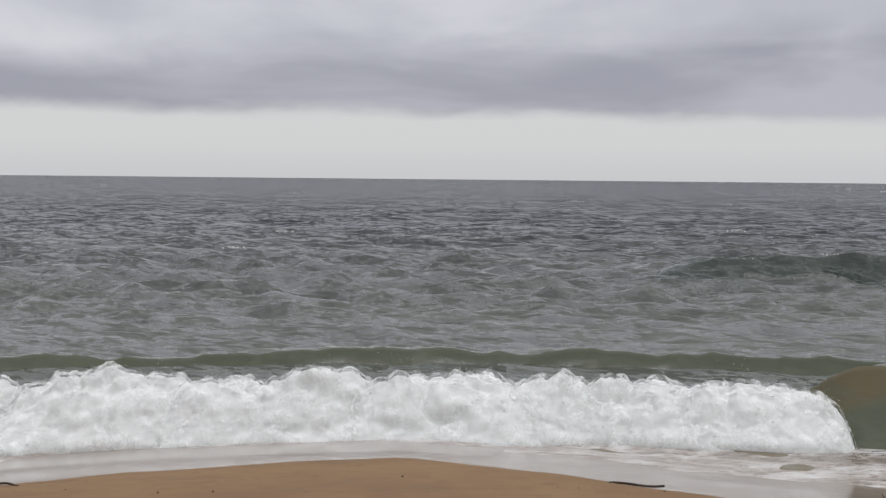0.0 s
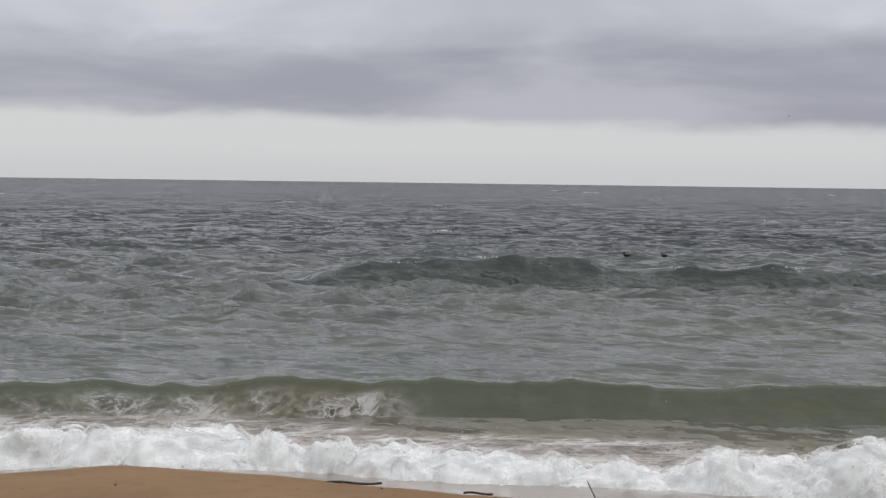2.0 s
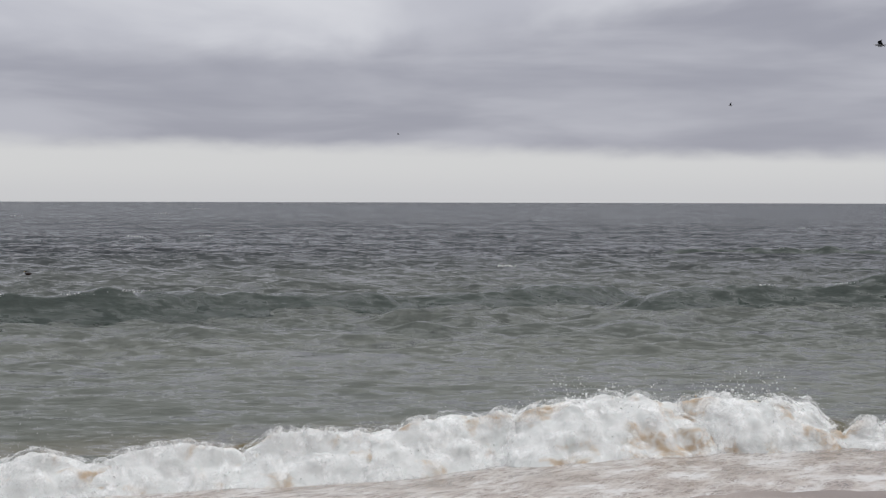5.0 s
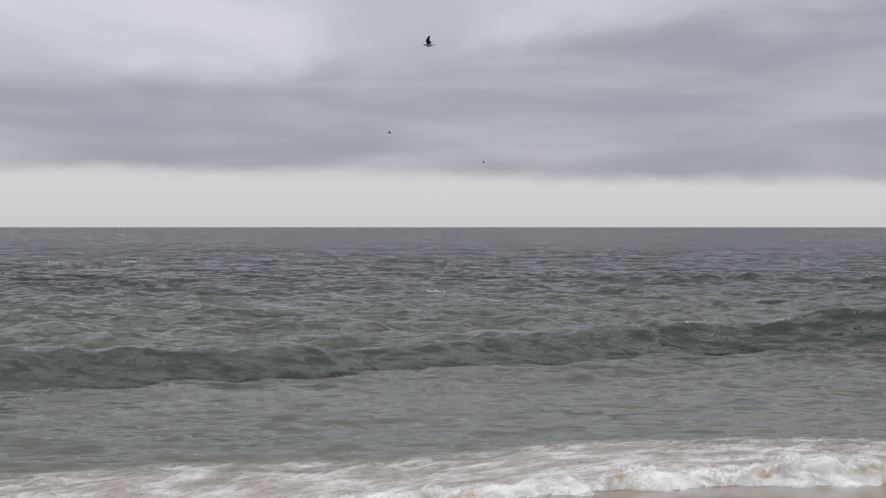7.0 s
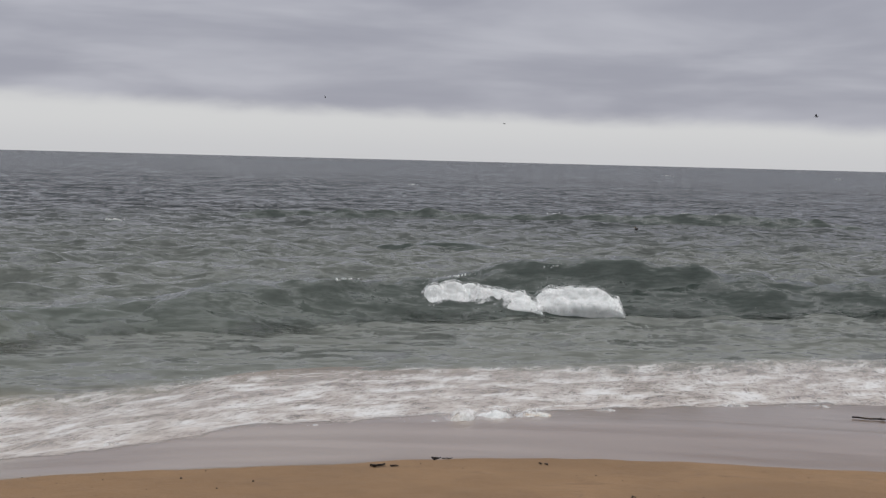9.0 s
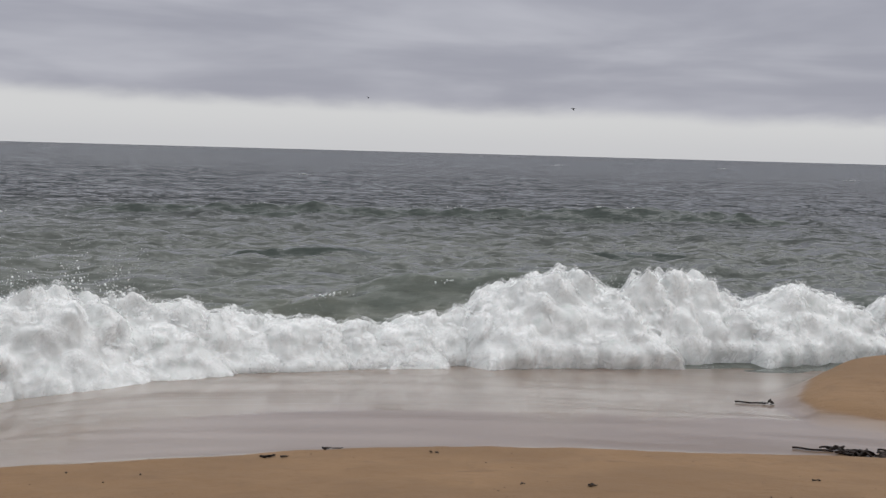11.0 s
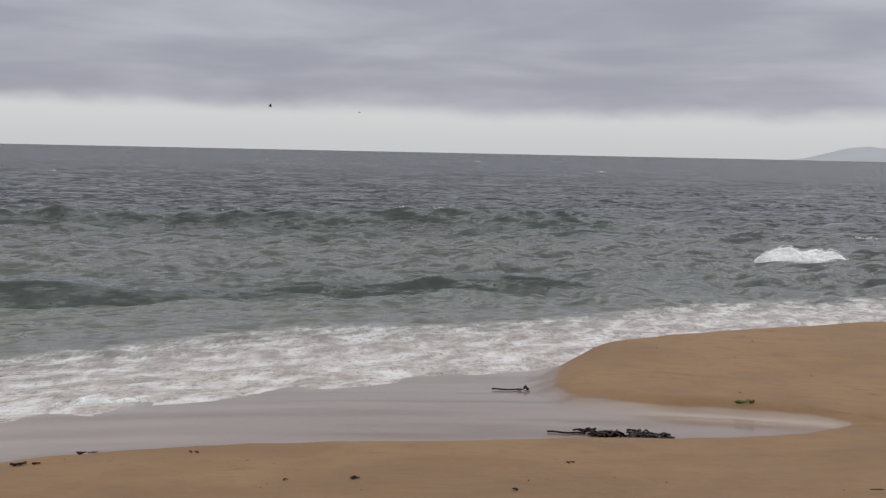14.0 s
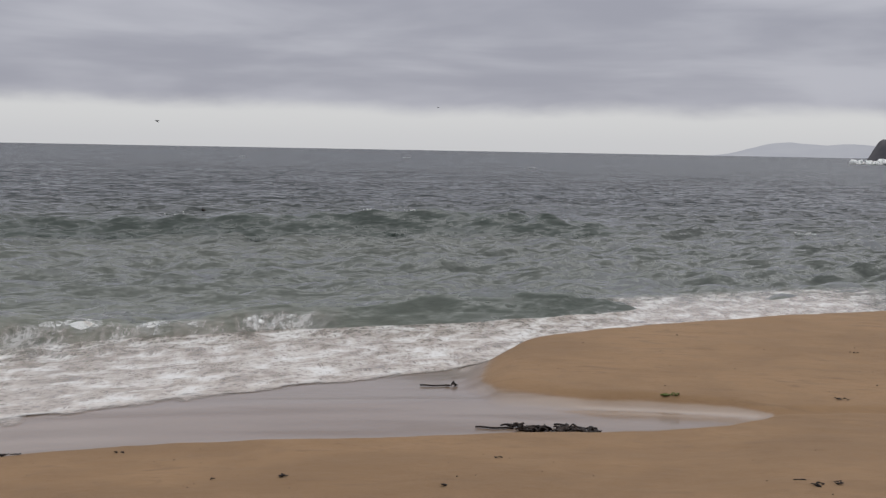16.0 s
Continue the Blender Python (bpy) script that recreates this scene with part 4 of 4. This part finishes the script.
def ribbon(points, width, thick, rs):
    """A wavy, thickened strip along a line."""
    bm = bmesh.new()
    ring = []
    for i, p in enumerate(points):
        p = Vector(p)
        q = Vector(points[min(i + 1, len(points) - 1)]) - Vector(points[max(i - 1, 0)])
        side = Vector((-q.y, q.x, 0)).normalized()
        wide = width * (0.35 + 0.65 * math.sin(math.pi * (i + 0.6) / (len(points) + 0.2))) * (0.75 + 0.5 * rs.rand())
        tip = rs.normal(0, 0.35)
        a, b = p + side * wide + Vector((0, 0, tip * wide)), p - side * wide - Vector((0, 0, tip * wide))
        ring.append([bm.verts.new(c) for c in (a, p + Vector((0, 0, thick)), b, p - Vector((0, 0, thick)))])
    for r0, r1 in zip(ring, ring[1:]):
        for i in range(4):
            bm.faces.new((r0[i], r0[(i + 1) % 4], r1[(i + 1) % 4], r1[i]))
    bm.faces.new(ring[0][::-1])
    bm.faces.new(ring[-1])
    bmesh.ops.recalc_face_normals(bm, faces=bm.faces)
    return bm


def bm_part(name, bm, mat, parent, label=""):
    me = bpy.data.meshes.new(name)
    bm.to_mesh(me)
    bm.free()
    me.materials.append(mat)
    for f in me.polygons:
        f.use_smooth = True
    return part(name, me, parent, label)


def weed_pile(a, d, length, depth, blades, mat, seed, label, tail=0.0, name="kelp_pile", part_name="blade", heap=0.05):
    rs = np.random.RandomState(seed)
    ob = tagged(new(name), label, "seaweed", "stranded weed")
    x, y, z = ground_at(a, settle(a, d))
    ob.matrix_world = pose(x, y, z, 0, 0, -a)
    for i in range(blades):
        clump = (-0.36, -0.14, -0.08, 0.16, 0.24, 0.42)[rs.randint(6)]
        if blades < 20:
            clump = rs.uniform(-0.45, 0.45)
        cx = (clump + rs.normal(0, 0.07)) * length
        cy = rs.normal(0, depth * 0.35) + depth * 0.4 * math.sin(9 * clump)
        turn = rs.normal(0, 0.9)
        long = (0.06 + 0.10 * rs.rand()) * (0.25 + 1.2 * length)
        bow = rs.normal(0, 0.8)
        lift = abs(rs.normal(0, heap)) * (1 - (2 * cx / length) ** 2 * 0.6)
        line = []
        for k in range(7):
            q = k / 6 - 0.5
            ang = turn + bow * q * 2
            line.append((cx + long * q * math.cos(ang), cy + long * q * math.sin(ang) * 0.7, 0.008 + max(lift * (1 - 3 * q * q), 0) + 0.008 * rs.rand()))
        bm_part(part_name, ribbon(line, (0.008 + 0.022 * rs.rand()) * (0.4 + 1.1 * length), 0.009 if blades > 20 else 0.004, rs), mat, ob)
    if tail:
        line = [(-length / 2 - tail * k / 7 * 1.0 + 0.05, 0.02 * math.sin(k * 1.3), 0.010) for k in range(8)]
        bm_part("stipe", ribbon(line, 0.012, 0.009, rs), mat, ob, "long thin weed stalk trailing over the sand")
    return ob


weed_pile(77.3, 12.22, 0.80, 0.22, 64, KELP, 1, "heap of dark wet kelp at the edge of the channel", 0.36, heap=0.020)
weed_pile(73.05, 14.38, 0.16, 0.06, 9, KELP, 2, "dark kelp lump with a trailing stalk on wet sand", 0.34, "kelp_strand", heap=0.012)
weed_pile(82.4, 14.25, 0.16, 0.06, 9, WEED, 3, "small tuft of yellow-green weed by the water", 0.10, "weed_tuft", heap=0.025)
weed_pile(52.3, 11.02, 0.17, 0.05, 7, KELP, 4, "small dark scrap of kelp on dry sand", 0.08, "kelp_scrap", heap=0.006)
weed_pile(54.9, 11.33, 0.22, 0.03, 4, KELP, 5, "thin dark scrap of kelp on dry sand", 0.05, "kelp_scrap", heap=0.003)
weed_pile(58.9, 11.25, 0.12, 0.03, 2, KELP, 6, "thin dark scrap of kelp on dry sand", 0.0, "kelp_scrap", heap=0.003)
weed_pile(65.8, 10.32, 0.10, 0.03, 5, KELP, 7, "small dark scrap of kelp on dry sand", 0.0, "kelp_scrap", heap=0.006)
weed_pile(75.2, 11.02, 0.08, 0.02, 2, KELP, 8, "thin dark scrap of kelp on dry sand", 0.0, "kelp_scrap", heap=0.003)
weed_pile(89.2, 14.6, 0.16, 0.05, 5, KELP, 9, "small dark scrap of kelp on dry sand", 0.0, "kelp_scrap", heap=0.006)
weed_pile(89.6, 18.2, 0.10, 0.03, 3, KELP, 10, "small dark scrap of kelp on dry sand", 0.0, "kelp_scrap", heap=0.010)
weed_pile(88.6, 10.75, 0.34, 0.10, 7, KELP, 11, "flat dark strands of kelp on dry sand", 0.0, "kelp_scrap", heap=0.002)
weed_pile(63.0, 10.25, 0.10, 0.02, 1, KELP, 12, "thin dark scrap of kelp on dry sand", 0.0, "kelp_scrap", heap=0.002)
weed_pile(72.7, 10.05, 0.14, 0.05, 2, KELP, 13, "flat dark strands of kelp on dry sand", 0.0, "kelp_scrap", heap=0.002)


def stick(a, d, length, turn, fork, seed):
    rs = np.random.RandomState(seed)
    ob = tagged(new("driftwood_stick"), "thin dark driftwood twig lying on wet sand", "driftwood", "driftwood twigs")
    x, y, z = ground_at(a, d)
    ob.matrix_world = pose(x, y, z, 0, 0, -a + turn)
    line = [(length * (k / 6 - 0.5), 0.02 * math.sin(k * 1.1 + seed), 0.014 + 0.012 * math.sin(k * 0.9)) for k in range(7)]
    stem = bm_part("stem", ribbon(line, 0.011, 0.010, rs), WOOD, ob)
    if fork:
        line = [(length * 0.08 * k, 0.035 * k, 0.016 + 0.030 * k) for k in range(5)]
        bm_part("twig", ribbon(line, 0.007, 0.006, rs), WOOD, ob)


stick(8.2, 11.15, 0.50, 3, False, 1)
stick(13.6, 10.95, 0.24, 5, False, 2)
stick(18.6, 10.98, 0.16, 50, True, 3)
stick(-17.9, 11.3, 0.18, -10, False, 4)


def crumbs():
    """Scattered bits of shell, weed and clods on the upper sand."""
    rs = np.random.RandomState(9)
    n = 150
    a, d = rs.uniform(-22, 98, n), rs.uniform(9.2, 11.3, n)
    k = rs.rand(n) < 0.35
    a[k], d[k] = rs.uniform(76, 93, k.sum()), rs.uniform(14.6, 19.5, k.sum())
    h = sand_height(a, d)[0]
    v, f = lumps(np.stack([d * np.sin(np.radians(a)), d * np.cos(np.radians(a)), h + 0.002], -1), 0.004 + 0.009 * rs.rand(n) ** 3, 5)
    tagged(new("beach_litter", mesh_from("litter", v, f, WOOD)), "scattered dark crumbs of weed and shell on the sand", "beach litter", kind="stuff")


crumbs()


# ---------------------------------------------------------------- gulls
def solid(rings, sides=10):
    """A closed body along y from rings of (y, z, half width, half height)."""
    bm = bmesh.new()
    loops = []
    for y, z, wx, wz in rings:
        loops.append([bm.verts.new((wx * math.cos(2 * math.pi * i / sides), y, z + wz * math.sin(2 * math.pi * i / sides))) for i in range(sides)])
    for l0, l1 in zip(loops, loops[1:]):
        for i in range(sides):
            bm.faces.new((l0[i], l0[(i + 1) % sides], l1[(i + 1) % sides], l1[i]))
    bm.faces.new(loops[0])
    bm.faces.new(loops[-1][::-1])
    bmesh.ops.recalc_face_normals(bm, faces=bm.faces)
    return bm


def wing(side):
    bm = bmesh.new()
    rows = ((0.0, 0.10, -0.10, 0.0), (0.16, 0.13, -0.10, 0.035), (0.32, 0.12, -0.07, 0.05), (0.48, 0.04, -0.09, 0.035), (0.66, -0.10, -0.15, 0.0))
    ring = []
    for x, fore, aft, z in rows:
        t = 0.014 * (1 - x)
        m = (fore + aft) / 2 + 0.02
        ring.append([bm.verts.new(c) for c in ((side * x, fore, z), (side * x, m, z + t + 0.004), (side * x, aft, z - 0.004), (side * x, m, z - t))])
    for r0, r1 in zip(ring, ring[1:]):
        for i in range(4):
            bm.faces.new((r0[i], r0[(i + 1) % 4], r1[(i + 1) % 4], r1[i]))
    bm.faces.new(ring[0])
    bm.faces.new(ring[-1])
    bmesh.ops.recalc_face_normals(bm, faces=bm.faces)
    return bm


def gull():
    ob = tagged(new("gull"), "grey gull gliding over the sea on spread wings", "gull", "gulls over the sea")
    bm_part("body", solid([(-0.24, 0.01, 0.012, 0.01), (-0.14, 0.0, 0.055, 0.05), (0.0, -0.01, 0.075, 0.075), (0.12, 0.0, 0.06, 0.06), (0.19, 0.02, 0.03, 0.03)]), FEATHER_PALE, ob)
    head = bm_part("head", solid([(0.17, 0.02, 0.025, 0.025), (0.21, 0.03, 0.042, 0.042), (0.25, 0.03, 0.036, 0.036), (0.28, 0.025, 0.012, 0.012)]), FEATHER_PALE, ob)
    bm_part("beak", solid([(0.275, 0.023, 0.010, 0.010), (0.32, 0.018, 0.006, 0.007), (0.335, 0.008, 0.001, 0.002)], 6), BEAK, head, "yellow beak")
    bm_part("tail", solid([(-0.36, 0.01, 0.07, 0.004), (-0.30, 0.01, 0.055, 0.007), (-0.20, 0.01, 0.02, 0.012)]), FEATHER_PALE, ob)
    wings = [bm_part("wing", wing(s), FEATHER_DARK, ob, "long dark grey wing") for s in (1, -1)]
    return ob, wings


GULLS = []


def gull_on(way, beat, lift, phase):
    """way: rows of seconds, bearing, height in degrees over the horizon, distance."""
    ob, wings = gull()
    rows = []
    for t, a, e, d in way:
        x, y, _ = polar(a, d)
        rows.append((t, x, y, EYE + d * math.tan(radians(e))))
    keyed = []
    for i, (t, x, y, z) in enumerate(rows):
        n = rows[min(i + 1, len(rows) - 1)]
        p = rows[max(i - 1, 0)]
        keyed.append((t, pose(x, y, z, 0, 8, math.degrees(math.atan2(-(n[1] - p[1]), n[2] - p[2])))))
    GULLS.append((ob, wings, keyed, beat, lift, phase))


gull_on([(0.0, 69.10, 7.28, 72), (5.0, 56.00, 6.28, 72), (5.2, 54.40, 6.42, 72), (7.3, 40.15, 8.18, 72), (7.5, 40.20, 8.55, 72), (7.7, 40.20, 8.58, 72), (16.0, 40.80, 9.81, 72)], 2.6, 26, 0.0)
gull_on([(0.0, 63.52, 5.21, 190), (4.8, 50.40, 4.21, 190), (5.0, 50.13, 3.98, 190), (5.2, 48.80, 3.76, 190), (7.3, 38.33, 4.04, 190), (8.0, 37.75, 4.41, 190), (8.7, 36.90, 4.56, 190), (16.0, -30.00, 16.00, 190)], 2.4, 22, 1.3)
gull_on([(0.0, 68.43, 2.75, 260), (7.3, 59.63, 1.75, 260), (8.0, 58.79, 1.51, 260), (8.7, 57.46, 1.31, 260), (11.0, 56.00, 11.00, 260), (16.0, 50.00, 22.00, 260)], 2.5, 22, 2.6)
gull_on([(0.0, 94.21, 3.22, 165), (8.7, 70.66, 2.22, 165), (10.8, 64.98, 1.79, 165), (11.0, 64.56, 1.96, 165), (11.6, 62.90, 2.31, 165), (12.5, 62.20, 2.33, 165), (14.5, 62.03, 1.47, 165), (16.0, 60.60, 0.98, 165)], 2.2, 24, 3.9)
gull_on([(0.0, 19.47, 2.87, 300), (12.5, 60.85, 1.87, 300), (14.5, 67.47, 1.55, 300), (16.0, 72.25, 1.77, 300)], 2.5, 20, 5.2)


gull_on([(0.0, 30.00, 24.00, 190), (11.5, 47.00, 14.00, 190), (13.5, 53.00, 5.85, 190), (14.5, 45.00, 7.50, 190), (16.0, 34.00, 9.00, 190)], 2.3, 22, 0.7)


# ---------------------------------------------------------------- ducks on the water
def duck(a, d, turn, size=1.0):
    ob = tagged(new("sea_duck"), "small black sea duck sitting on the choppy water", "duck", "ducks on the sea")
    k = size
    bm_part("body", solid([(-0.19 * k, 0.06 * k, 0.015, 0.012), (-0.12 * k, 0.045 * k, 0.07 * k, 0.05 * k), (0.0, 0.03 * k, 0.095 * k, 0.075 * k), (0.11 * k, 0.03 * k, 0.07 * k, 0.06 * k), (0.17 * k, 0.05 * k, 0.025 * k, 0.03 * k)]), KELP, ob)
    head = bm_part("head", solid([(0.11 * k, 0.13 * k, 0.02 * k, 0.03 * k), (0.15 * k, 0.15 * k, 0.035 * k, 0.045 * k), (0.19 * k, 0.15 * k, 0.03 * k, 0.035 * k), (0.215 * k, 0.14 * k, 0.012 * k, 0.012 * k)]), KELP, ob)
    bm_part("beak", solid([(0.21 * k, 0.138 * k, 0.012 * k, 0.011 * k), (0.26 * k, 0.128 * k, 0.008 * k, 0.004 * k)], 6), BEAK, head, "yellow beak")
    bm_part("tail", solid([(-0.25 * k, 0.085 * k, 0.02 * k, 0.004), (-0.17 * k, 0.06 * k, 0.03 * k, 0.012)]), KELP, ob)
    DUCKS.append((ob, a, d, turn))


DUCKS = []
duck(19.75, 55.0, 75, 0.85)
duck(21.3, 54.5, 100, 0.8)
duck(62.9, 62.0, 95, 0.8)


# ---------------------------------------------------------------- what moves
def motions():
    sea_rows = []
    for t, go in ((0.0, 3.5), (16.0, -3.5)):
        x, y, _ = polar(40, go)
        sea_rows.append((t, pose(x, y, 0)))
    walk(SEA, sea_rows)
    for ob, front, b, when, levels in BREAKERS:
        ts = sorted({0.0, 16.0, *(min(max(when + s, 0.0), 16.0) for s, _ in levels)})
        walk(ob, [(t, facing(front, b, t, float(np.interp(t - when, [q[0] for q in levels], [q[1] for q in levels])))) for t in ts])
    for ob, rows in SWELLS + LACES:
        walk(ob, [(t, pose(*polar(b, go), 0) @ pose(0, 0, z)) for t, b, go, z in rows])
    for ob, b, d, rows in SPLASHES:
        walk(ob, [(t, pose(*polar(b, d - go), 0) @ pose(0, 0, z, 0, 0, -b)) for t, go, z in rows])
    walk(CAPS, [(t, pose(*polar(b, d), 0) @ pose(0, 0, z, 0, 0, -b + 25)) for t, b, d, z in CAP_ROWS])
    for ob, b in zip(CURL, CURL_AT):
        walk(ob, [(t, facing(FRONT_D, b, t, z)) for t, z in ((0.0, -1.0), (14.0, -0.8), (15.2, -0.35), (15.6, -0.12), (16.0, 0.06))])
    for ob, b, d, turn in DUCKS:
        walk(ob, [(t * 0.8, pose(*polar(b - 0.02 * t, d), 0) @ pose(0, 0, 0.13 + 0.07 * math.sin(2.1 * t + b), 5 * math.sin(1.7 * t + d), 0, turn)) for t in range(21)])
    for ob, wings, keyed, beat, lift, phase in GULLS:
        walk(ob, keyed)
        for k, w in enumerate(wings):
            side = -1 if k == 0 else 1
            walk(w, [(i / 10, pose(0, 0, 0.03, 0, side * (6 + lift * math.sin(2 * math.pi * beat * i / 10 + phase)))) for i in range(161)])


motions()
